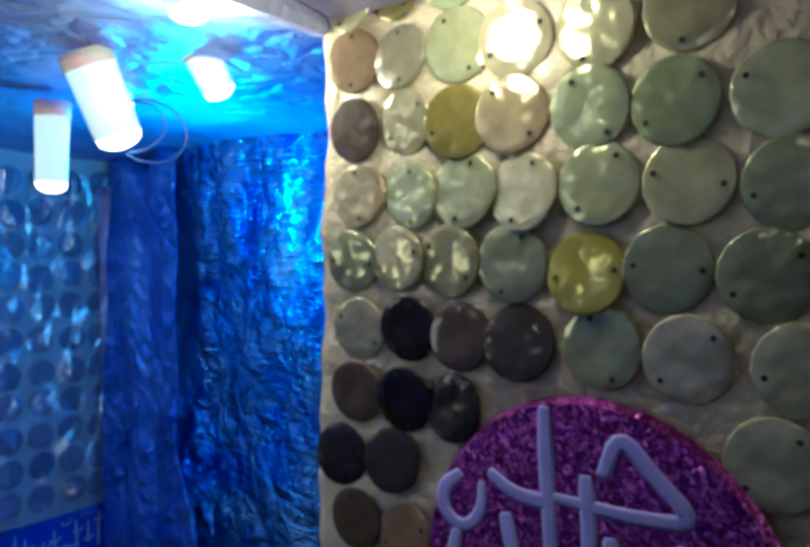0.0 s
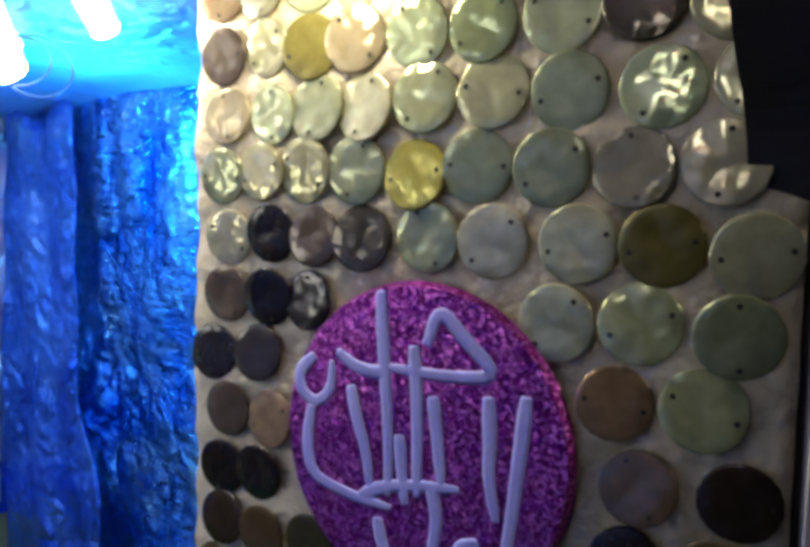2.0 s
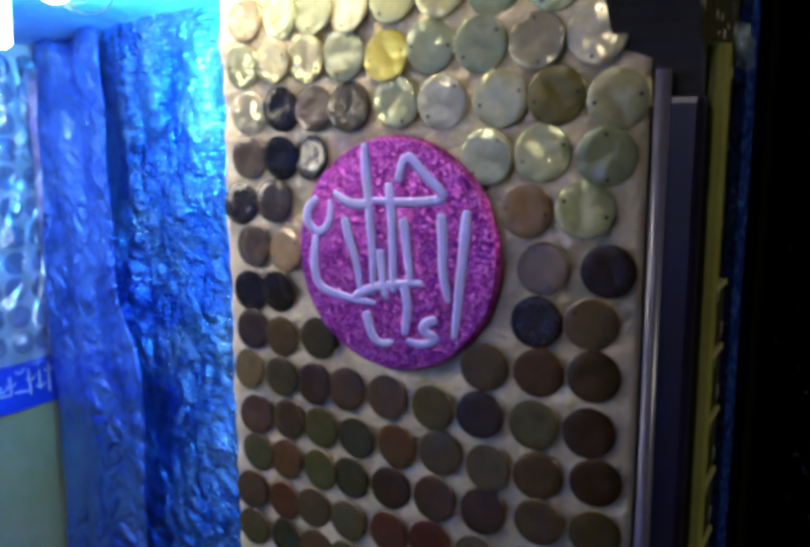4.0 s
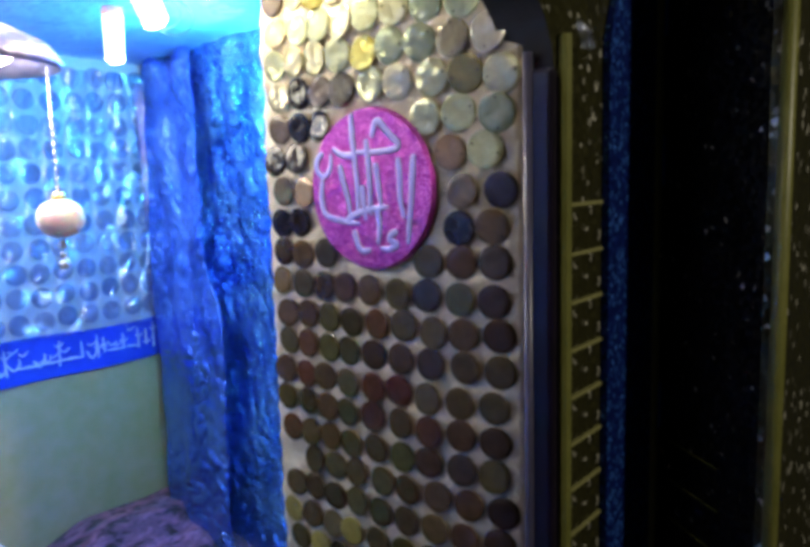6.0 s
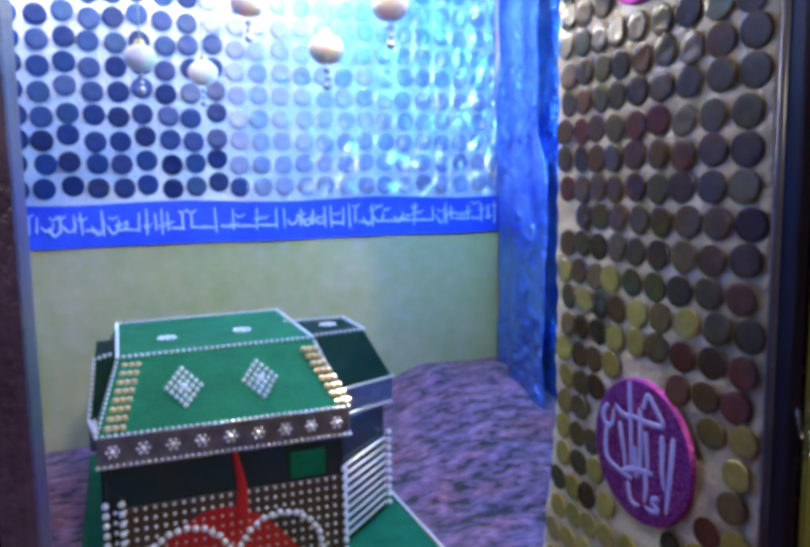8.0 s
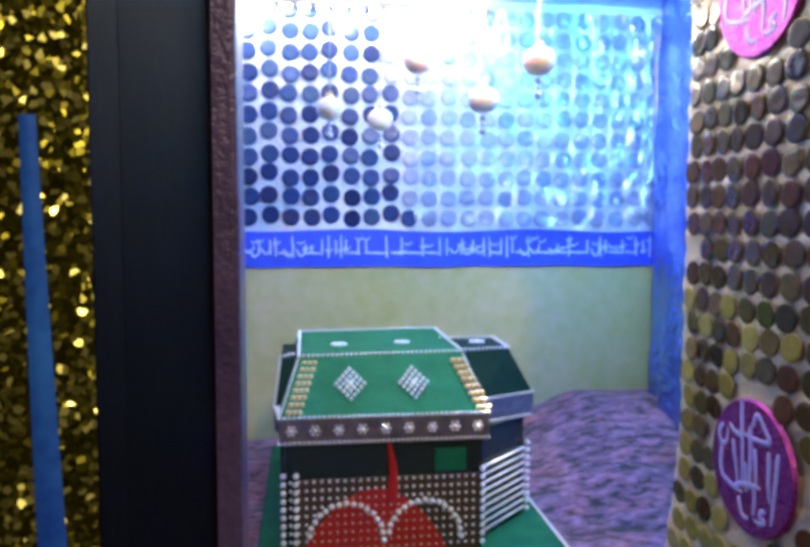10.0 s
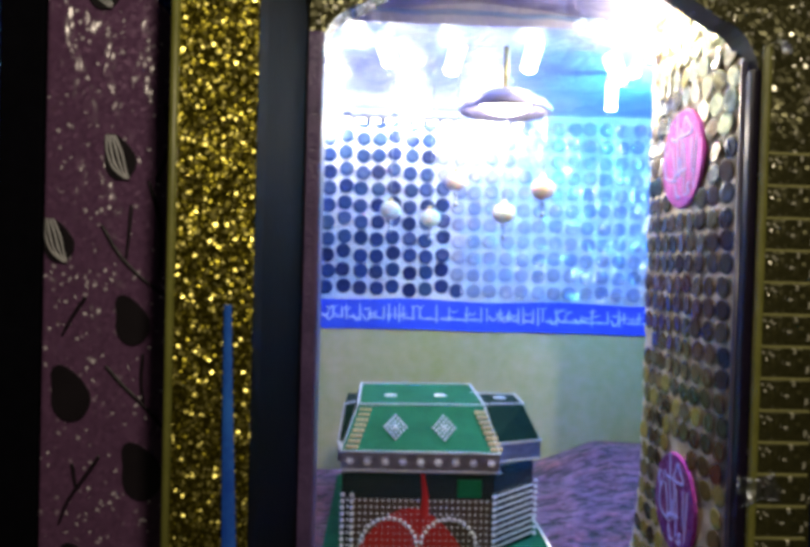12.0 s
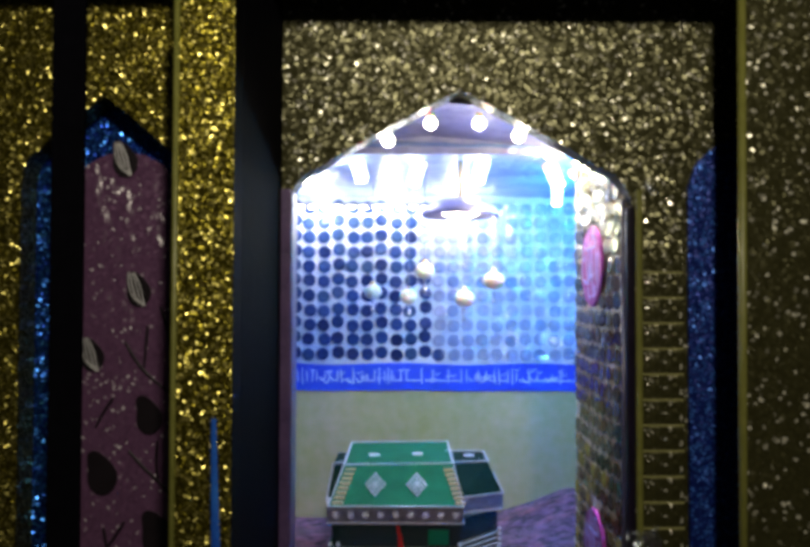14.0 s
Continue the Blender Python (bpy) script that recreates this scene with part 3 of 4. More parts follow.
# ---- back wall ----
def build_back():
    wall = bpy.data.objects["wall_back"]
    rnd = random.Random(8)
    dark, pale = sequin_mesh("sequin", 0.0079, SEQ_DARK, False), sequin_mesh("sequin", 0.0076, SEQ_PALE, False)
    pitch = 0.0174
    for i in range(28):
        x = -0.195 + pitch * i
        for j in range(11):
            z = 0.1605 + 0.0176 * j
            edge = 0.045 - 0.002 * j
            ob = new("sequin", dark if x + rnd.uniform(-0.01, 0.01) < edge else pale)
            stagger = 0.006 if (i % 3 == 1 and x < edge) else 0.0
            ob.matrix_basis = pose(x + rnd.uniform(-1, 1) * 0.0012, WALL_Y - 0.0012, z + rnd.uniform(-1, 1) * 0.0012 + stagger * 0.5, rnd.uniform(-4, 4), 0, rnd.uniform(-4, 4))
            ob.parent = wall
    band = thing("lettered_ribbon", "bright blue ribbon with pale brushed lettering along the wall", "ribbon", (0.04, WALL_Y - 0.003, 0.135))
    part("ribbon", sheet(lambda u, v: Vector((-0.24 + 0.484 * u, -0.0006 * math.sin(u * 37), -0.0175 + 0.032 * v + 0.0012 * math.sin(u * 19) * (1 if v > 0.5 else 0.3))), 90, 4), BAND_BLUE, band, smooth=True)
    x = -0.225
    while x < 0.235:
        k = rnd.random()
        h = rnd.uniform(0.006, 0.011)
        if k < 0.45:
            pts = [(x, -0.0012, -h), (x + rnd.uniform(-0.001, 0.001), -0.0012, h)]
        elif k < 0.75:
            pts = [(x - 0.004, -0.0012, -h * 0.2), (x, -0.0012, -h), (x + 0.005, -0.0012, -h * 0.3), (x + 0.004, -0.0012, h * 0.3)]
        else:
            pts = [(x - 0.004, -0.0012, -0.005), (x + 0.006, -0.0012, -0.006)]
        part("stroke", tube(bmesh.new(), pts, 0.0009, 5, True, 0.4, Vector((0, 1, 0))), LETTER_BLUE, band)
        if rnd.random() < 0.5:
            q = rnd.uniform(-0.004, 0.009)
            part("stroke", tube(bmesh.new(), [(x - 0.003, -0.0014, q), (x, -0.0014, q - 0.0025), (x + 0.004, -0.0014, q + 0.001)], 0.0007, 5, True, 0.4, Vector((0, 1, 0))), LETTER_BLUE, band)
        x += rnd.uniform(0.004, 0.0072)


build_back()


# ---- tomb ----
def cross(w, y0, y1, arm, a0, a1, cut=0.028):
    """A long plan with a slanting bay on one side and a shallow one on the other."""
    return [(-w, y0), (w, y0), (w + 0.0005, y0 + cut), (arm, a0), (arm, a1), (w, a1 + 0.02), (w, y1), (-w, y1), (-w - 0.002, a1), (-w - 0.002, a0)]


def frustum(bm, lo, z0, hi, z1):
    a = [bm.verts.new((x, y, z0)) for x, y in lo]
    b = [bm.verts.new((x, y, z1)) for x, y in hi]
    n = len(a)
    for i in range(n):
        bm.faces.new((a[i], a[(i + 1) % n], b[(i + 1) % n], b[i]))
    bm.faces.new(b)
    bm.faces.new(a[::-1])
    return bm


def beads(parent, pts, gap, r, mat=None, name="rhinestone_chain"):
    bm = bmesh.new()
    for a, b in zip(pts, pts[1:]):
        a, b = Vector(a), Vector(b)
        n = max(1, round((b - a).length / gap))
        for i in range(n):
            ball(bm, a.lerp(b, i / n), r, 1)
    return tagged(part(name, bm, mat or STRASS, parent), kind="stuff")


def bead_line(parent, pts, gap, r):
    """Larger beads, each one an object."""
    me = mesh_of("bead", ball(bmesh.new(), (0, 0, 0), r, 2), STRASS, True)
    for a, b in zip(pts, pts[1:]):
        a, b = Vector(a), Vector(b)
        n = max(1, round((b - a).length / gap))
        for i in range(n):
            ob = new("bead", me)
            ob.location, ob.parent = a.lerp(b, i / n), parent


def build_tomb():
    t = thing("tomb", "green velvet model tomb trimmed with rhinestone chains", "tomb", (0.0, 0.0, 0.0))
    W, Y0, Y1, ARM, A0, A1 = 0.0585, 0.205, 0.385, 0.0985, 0.251, 0.33
    base_z = -0.029
    part("plinth", boxed(-0.072, 0.104, 0.165, 0.42, SILL - 0.004, base_z, bevel=0.0015), GREEN, t)
    beads(t, [(0.104, 0.42, base_z + 0.001), (0.104, 0.165, base_z + 0.001), (-0.072, 0.165, base_z + 0.001)], 0.0036, 0.0013)
    part("body", prism(bmesh.new(), cross(W - 0.003, Y0 + 0.003, Y1 - 0.003, ARM - 0.005, A0 + 0.003, A1 - 0.003, 0.010), "z", base_z, 0.036), GREEN_DARK, t, "dark glossy green body")
    part("cornice", prism(bmesh.new(), cross(W, Y0, Y1, ARM, A0, A1), "z", 0.0355, 0.050), TRIM, t, "silver rhinestone band")
    lo = cross(W, Y0, Y1, ARM, A0, A1)
    hi = [(-0.048, 0.2445), (0.0525, 0.2515), (0.0525, 0.352), (-0.048, 0.345)]
    part("lid", frustum(bmesh.new(), [(-W, Y0), (W, Y0), (W, Y1), (-W, Y1)], 0.0502, hi, 0.077), GREEN, t)
    arm_lo, arm_hi = [(0.052, Y0 + 0.027), (W + 0.0005, Y0 + 0.028), (ARM, A0), (ARM, A1), (0.050, A1)], [(0.047, 0.2575), (0.0535, 0.2580), (0.086, 0.264), (0.086, 0.308), (0.046, 0.308)]
    # side bays: the shade on their slopes is in the green
    part("arm_lid", frustum(bmesh.new(), arm_lo, 0.0500, arm_hi, 0.0762), SHADED_GREEN, t, "side bay of the lid, green darkened as shade")
    beads(t, [(x, y, 0.0770) for x, y in arm_hi[1:]], 0.0029, 0.0011)
    part("arm_lid", frustum(bmesh.new(), [(-0.062, A0 - 0.02), (-0.050, A0 - 0.02), (-0.050, A1), (-0.062, A1)], 0.0502, [(-0.059, 0.256), (-0.044, 0.256), (-0.044, 0.308), (-0.059, 0.308)], 0.0745), SHADED_GREEN, t, "side bay of the lid, green darkened as shade")
    part("arm_body", boxed(-0.0595, -0.050, A0 + 0.003, A1 - 0.003, base_z, 0.0355), GREEN_DARK, t, "dark glossy green side arm body")
    part("arm_cornice", boxed(-0.0622, -0.0590, A0 - 0.02, A1, 0.036, 0.0495), TRIM, t, "silver rhinestone band")
    beads(t, [(-W, Y0 + 0.002, 0.0505), (-0.062, A0 - 0.02, 0.0515), (-0.059, 0.256, 0.0752), (-0.049, 0.256, 0.0775)], 0.0029, 0.0011)
    # a green reflection on the glossy body, modelled as a small plate
    part("green_glint", boxed(0.028, 0.046, Y0 + 0.0012, Y0 + 0.004, 0.017, 0.030, bevel=0.001), GREEN, t, "bright green patch standing in for a reflection")
    for q in ([(x, y, 0.0505) for x, y in [lo[9], lo[0], lo[1], lo[2], lo[3], lo[4]]], [(x, y, 0.0365) for x, y in [lo[0], lo[1], lo[2], lo[3]]]):
        beads(t, q, 0.0027, 0.0011)
    beads(t, [(x, y, 0.0775) for x, y in hi + [hi[0]]], 0.0029, 0.0011)
    for a in (0, 1):
        beads(t, [(*lo[a], 0.0505), (*hi[a], 0.077)], 0.0029, 0.0010)
    # star studs along the band
    for i in range(9):
        bm = bmesh.new()
        c = Vector((-0.052 + 0.013 * i, Y0 - 0.0005, 0.0432))
        ball(bm, c, 0.0016)
        for k in range(6):
            ball(bm, c + Vector((0.0025 * math.cos(k * 1.047), 0, 0.0025 * math.sin(k * 1.047))), 0.0009)
        part("star_stud", bm, STRASS, t)
    # ornaments on the front slope
    slope = (Vector((0, 0.248, 0.077)) - Vector((0, Y0, 0.0502)))

    def on_slope(x, k, off=0.0007):
        p = Vector((x, Y0, 0.0502)) + slope * k
        return p + Vector((0, -0.56, 0.83)) * off
    for x in (-0.0185, 0.0185):
        bm = bmesh.new()
        for i in range(5):
            for j in range(5):
                u, v = i - 2, j - 2
                ball(bm, on_slope(x + (u - v) * 0.0020, 0.5 + (u + v) * 0.060), 0.0022 if (u, v) == (0, 0) else 0.00135)
        part("diamond_stud", bm, STRASS, t, "diamond of clear rhinestones")
    for x, s in ((-0.0455, 1), (0.0515, -1)):
        bm = bmesh.new()
        for k in range(8):
            for j in range(3):
                ball(bm, on_slope(x - s * 0.010 * (0.5 - k / 8) + (j - 1) * 0.0031, 0.08 + 0.11 * k), 0.0019)
        part("gold_stud_strip", bm, STRASS_GOLD, t, "slanting strip of gold rhinestones")
    for x, y in ((-0.022, 0.285), (0.020, 0.29), (0.070, 0.285)):
        bm = bmesh.new()
        ball(bm, (x, y, 0.0778), 0.0022, 2, 0.5)
        for k in range(8):
            ball(bm, (x + 0.0042 * math.cos(k * 0.785), y + 0.0042 * math.sin(k * 0.785), 0.0775), 0.0014, 1, 0.7)
        part("flower_stud", bm, STRASS, t)
    # beaded screen round the body
    for zz in [0.014 - 0.0048 * k for k in range(9)]:
        beads(t, [(-W + 0.006, Y0 + 0.0015, zz), (W - 0.004, Y0 + 0.0015, zz)], 0.0042, 0.0011, None, "rhinestone_netting")
        beads(t, [(W - 0.001, Y0 + 0.011, zz + 0.001), (ARM - 0.004, A0 + 0.001, zz + 0.001)], 0.0030, 0.0011, None, "rhinestone_netting")
    for x, y in ((-W + 0.002, Y0 + 0.001), (-W + 0.009, Y0 + 0.0005), (W - 0.003, Y0 + 0.001), (ARM - 0.003, A0)):
        bead_line(t, [(x, y, 0.018), (x, y, base_z)], 0.0048, 0.0017)
    part("netting_ground", boxed(-W + 0.010, W - 0.005, Y0 + 0.0016, Y0 + 0.003, base_z, 0.015), BROWN, t, "dark brown netting")
    for cx in (-0.022, 0.022):
        pts = [(cx + 0.021 * math.cos(a), Y0 - 0.0005, -0.020 + 0.022 * math.sin(a)) for a in [math.pi * k / 8 for k in range(9)]]
        bead_line(t, pts, 0.0045, 0.0018)
    part("red_cloth", sheet(lambda u, v: Vector((-0.046 + 0.080 * u, Y0 + 0.0008, base_z + (0.004 + 0.034 * math.sin(math.pi * u) ** 0.8) * v)), 24, 6), RED, t, "bright red satin behind the beads", True)
    # red streak reflected in the body front, built as a thin strip
    part("red_streak", sheet(lambda u, v: Vector((0.003 + (0.007 - 0.005 * v) * (u - 0.5) + 0.0015 * math.sin(v * 4), Y0 + 0.0004 - 0.0008 * math.sin(math.pi * u), base_z + 0.030 + 0.034 * v)), 4, 12), RED, t, "narrow red strip in place of a reflected streak", True)
    return t


build_tomb()


# ---- chandelier ----
def build_chandelier():
    cx, cy = 0.056, 0.213
    c = thing("chandelier", "white model chandelier with lit bulbs and bead pendants", "chandelier", (cx, cy, CEIL))
    bm = bmesh.new()
    rod(bm, (0, 0, 0.0), (0, 0, -0.036), 0.0022, 10)
    part("stem", bm, BRASS, c, smooth=True)
    bm = bmesh.new()
    rings = [[bm.verts.new((r * math.cos(2 * math.pi * k / 36), r * math.sin(2 * math.pi * k / 36), z)) for k in range(36)] for r, z in ((0.005, -0.033), (0.018, -0.035), (0.030, -0.041), (0.035, -0.048), (0.0335, -0.050), (0.029, -0.044), (0.018, -0.039))]
    for a, b in zip(rings, rings[1:]):
        for k in range(36):
            bm.faces.new((a[k], a[(k + 1) % 36], b[(k + 1) % 36], b[k]))
    bm.faces.new(rings[0])
    bm.faces.new(rings[-1][::-1])
    part("dish", bm, LILAC_FOIL, c, "violet dish shade", True)
    bm = bmesh.new()
    bmesh.ops.create_uvsphere(bm, u_segments=24, v_segments=12, radius=0.019, matrix=Matrix.LocRotScale((0, 0, -0.043), None, (1, 1, 0.4)))
    part("bulb", bm, BULB, c, "glowing white bulb", True)
    return c


def build_pendant(x, y, z, top):
    p = thing("bead_pendant", "ivory bead hanging on a crystal string from the chandelier", "pendant", (x, y, z), "chandelier pendants")
    bm = bmesh.new()
    bmesh.ops.create_uvsphere(bm, u_segments=24, v_segments=14, radius=0.0092, matrix=Matrix.LocRotScale((0, 0, 0), None, (1, 1, 0.86)))
    part("bead", bm, PEARL, p, "ivory bead", True)
    bm = bmesh.new()
    rod(bm, (0, 0, 0.006), (0, 0, 0.0105), 0.0035, 12, 0.0022)
    part("cap", bm, BRASS, p, "small brass cap", True)
    bm = bmesh.new()
    h = 0.012
    while h < top - z:
        ball(bm, (0, 0, h), 0.0009, 1)
        h += 0.0034
    rod(bm, (0, 0, 0.01), (0, 0, top - z), 0.0004, 5)
    part("string", bm, CRYSTAL, p, "string of crystal beads", True)
    bm = bmesh.new()
    for k, r in ((0.0105, 0.002), (0.0145, 0.0016), (0.0185, 0.0024)):
        ball(bm, (0, 0, -k), r, 2)
    part("drop", bm, CRYSTAL, p, "crystal drop", True)
    return p


build_chandelier()
for x, y, z, top in ((0.062, 0.241, 0.230, CEIL - 0.048), (0.0846, 0.206, 0.246, CEIL - 0.048), (-0.026, 0.33, 0.236, CEIL), (0.011, 0.345, 0.231, CEIL), (0.026, 0.262, 0.256, CEIL)):
    build_pendant(x, y, z, top)


def build_led_tube(top, tip, r=0.0065):
    top, tip = Vector(top), Vector(tip)
    f = thing("led_bulb", "frosted white tube bulb with a glowing tip under the ceiling", "bulb", top, "tube bulbs under the ceiling")
    d = tip - top
    tube_part = part("tube", rod(bmesh.new(), (0, 0, 0), d * 0.86, r, 18, r * 0.92), FROST, f, "frosted white tube", True)
    m = Matrix.Translation(d * 0.88) @ d.to_track_quat("Z", "Y").to_matrix().to_4x4() @ Matrix.Diagonal((1, 1, 0.6, 1))
    bm = bmesh.new()
    bmesh.ops.create_uvsphere(bm, u_segments=18, v_segments=10, radius=r * 0.9, matrix=m)
    part("tip", bm, BULB, f, "glowing white tip", True)
    bm = bmesh.new()
    rod(bm, -d * 0.18, d * 0.02, r * 1.08, 16)
    part("socket", bm, PEARL, f, "ivory socket", True)
    return f


for top, tip, r in (((0.1375, 0.224, 0.3485), (0.1451, 0.2219, 0.3295), 0.0062), ((0.1591, 0.2085, 0.3535), (0.1643, 0.2069, 0.344), 0.0045), ((0.165, 0.262, 0.356), (0.169, 0.262, 0.346), 0.005), ((0.154, 0.2747, 0.343), (0.1536, 0.2747, 0.3192), 0.005),
                    ((0.124, 0.166, 0.3575), (0.124, 0.166, 0.347), 0.004), ((0.075, 0.205, 0.350), (0.070, 0.203, 0.331), 0.006), ((0.020, 0.215, 0.350), (0.014, 0.213, 0.330), 0.006), ((-0.035, 0.205, 0.350), (-0.030, 0.203, 0.332), 0.006), ((-0.085, 0.23, 0.350), (-0.080, 0.228, 0.333), 0.006), ((0.125, 0.112, 0.357), (0.125, 0.112, 0.3475), 0.0035)):
    build_led_tube(top, tip, r)


def build_wire_loop(centre, r, tilt, turn):
    """A springy loop of clear wire beside the tube bulbs."""
    f = thing("wire_loop", "thin clear plastic wire loop beside the tube bulbs", "wire", centre, "wire loops under the ceiling")
    pts = [Vector((r * math.cos(a), 0, r * 0.8 * math.sin(a))) for a in [-1.9 + 0.36 * k for k in range(13)]]
    m = Euler((0, radians(turn), radians(tilt))).to_matrix()
    part("wire", tube(bmesh.new(), [m @ p for p in pts], 0.0003, 6, False), WIRE, f, smooth=True)


for c, r, tilt, turn in (((0.150, 0.218, 0.3335), 0.010, -50, 20), ((0.1475, 0.221, 0.3345), 0.008, -40, -15)):
    build_wire_loop(c, r, tilt, turn)


def build_rim_bulb(x):
    """One small bulb of the string behind the rim of the arch."""
    z = min(arch_z(x, JL, JR, 0.285, 0.078), 0.350) - 0.002
    b = thing("rim_bulb", "small white bulb behind the pointed arch rim", "bulb", (x, 0.047, z), "string of bulbs along the arch")
    part("globe", ball(bmesh.new(), (0, 0, -0.001), 0.0042, 2), BULB, b, "glowing globe", True)
    part("socket", rod(bmesh.new(), (0, 0, 0.001), (0, 0, 0.006), 0.0024, 10), PEARL, b, "ivory socket", True)


for off in (-0.046, -0.018, 0.014, 0.040):
    build_rim_bulb(MID + off)


def build_glare_strip():
    # unseen strip, added to go with the glare lights on the back wall
    f = thing("glare_strip", "added lit strip that whitens the top of the wall", "strip light", (-0.02, 0.446, 0.340))
    part("strip", boxed(-0.135, 0.135, -0.004, 0.004, -0.002, 0.002, bevel=0.0008), TRIM, f)
    for k in range(18):
        part("diode", boxed(-0.128 + 0.015 * k - 0.004, -0.128 + 0.015 * k + 0.004, -0.003, 0.003, -0.0042, -0.0021), BULB, f)


build_glare_strip()


def build_film():
    def at(u, v):
        x, z = 0.05 + 0.232 * u, 0.150 + 0.19 * v
        return Vector((x, WALL_Y - 0.012 - 0.010 * abs(noise.noise(Vector((x * 26, z * 9, 2.0)))) - 0.02 * max(0, u - 0.8), z))
    o = part("plastic_film", sheet(at, 50, 30), FILM, smooth=True)
    tagged(o, "clear creased plastic film hanging before the sequined wall", "plastic film")


build_film()


def build_drape():
    """A loose foil sheet hanging on the side wall, and the pale seam in the corner."""
    def at(u, v):
        z = SILL + 0.012 + (0.372 + 0.004 * math.sin(u * 9)) * v
        belly = min(1, max(0, (0.215 - z) / 0.06))
        edge = 0.357 - 0.026 * belly * belly * (3 - 2 * belly)
        y = edge + (0.437 - edge) * u + 0.003 * math.sin(v * 9 + u * 3)
        wall = 0.246 + 0.041 * (y - BACK) / (WALL_Y - BACK)
        fold = 0.008 + 0.007 * belly * math.sin(math.pi * min(1, u + 0.15)) + 0.002 * math.sin(u * 13 + 2 * math.sin(v * 4)) * (1 - 0.6 * v) + 0.004 * noise.noise(Vector((y * 30, z * 22, 9.0)))
        return Vector((wall - 0.008 - fold, y, z))
    d = part("foil_drape", sheet(at, 60, 50), DRAPE_FOIL, smooth=True)
    tagged(d, "loose dark blue foil sheet hanging in folds on the wall", "drape")
    solid(d, 0.0006)
    e = part("foil_seam", sheet(lambda u, v: Vector((0.2765 - 0.004 * u - 0.003 * v, 0.442 + 0.008 * u, 0.205 + 0.13 * v)), 4, 14), LILAC_FOIL, smooth=True)
    tagged(e, "pale folded foil strip down the corner", "trim", kind="structure")
    solid(e, 0.0006)


build_drape()


# ---- facade ----
def build_pillar(x0, x1, label, tape=False):
    p = thing("pillar", label, "pillar", ((x0 + x1) / 2, -0.074, SILL), "pillars before the facade")
    w = (x1 - x0) / 2
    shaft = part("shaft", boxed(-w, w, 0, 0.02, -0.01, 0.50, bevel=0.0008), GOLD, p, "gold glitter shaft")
    # right face of the gold shaft: its shade is painted near-black
    shaft.data.materials.append(SHADED_BOARD)
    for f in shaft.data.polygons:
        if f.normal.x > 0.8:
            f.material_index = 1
    part("piping", rod(bmesh.new(), (-w, 0.0, -0.01), (-w, 0.0, 0.45), 0.0016, 8), GREEN_CORD, p, "yellow green piping", True)
    if tape:

        part("edge_tape", sheet(lambda u, v: Vector((w - 0.0095 + (0.0025 + 0.006 * (1 - v)) * u + 0.004 * (1 - v) ** 1.5, -0.0012 - 0.0006 * math.sin(u * 3.1), 0.21 * v)), 4, 30), BLUE_TAPE, p, "blue tape along the edge", True).location.y = -0.0014
    return p


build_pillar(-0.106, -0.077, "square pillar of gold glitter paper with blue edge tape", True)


def build_front_posts():
    """A dark post before the printed panel, and a gold board with pale piping at the other side."""
    p = thing("post", "narrow black satin post before the printed panel", "post", (-0.1795, -0.030, SILL))
    part("shaft", boxed(-0.0095, 0.0085, 0, 0.004, -0.01, 0.50, bevel=0.001), SHADED_BOARD, p)
    b = thing("pillar", "flat gold glitter pillar with yellow green piping", "pillar", (0.193, -0.032, SILL), "pillars before the facade")
    part("shaft", boxed(0, 0.075, 0, 0.006, -0.01, 0.50, bevel=0.0008), GOLD_DIM, b, "olive gold glitter shaft")
    part("piping", rod(bmesh.new(), (-0.001, 0.001, -0.01), (0.001, 0.001, 0.455), 0.0024, 8), GREEN_CORD, b, "yellow green piping", True)


build_front_posts()
# unlit side beside the arch, its shade put into the board's colour
ret = part("return_wall", prism(bmesh.new(), [(-0.0810, -0.0535), (-0.0772, -0.0535), (-0.0695, 0.0225), (-0.0735, 0.0225)], "z", SILL, TOP), SHADED_BOARD)
tagged(ret, "shade-coloured satin board between the pillar and the arch", "wall", kind="structure")
beam = part("beam", boxed(-0.6, 0.6, -0.074, -0.02, 0.436, 0.50, bevel=0.002), BEAM_AND_SHADE)
tagged(beam, "dark beam across the front above the pillars", "beam", kind="structure")


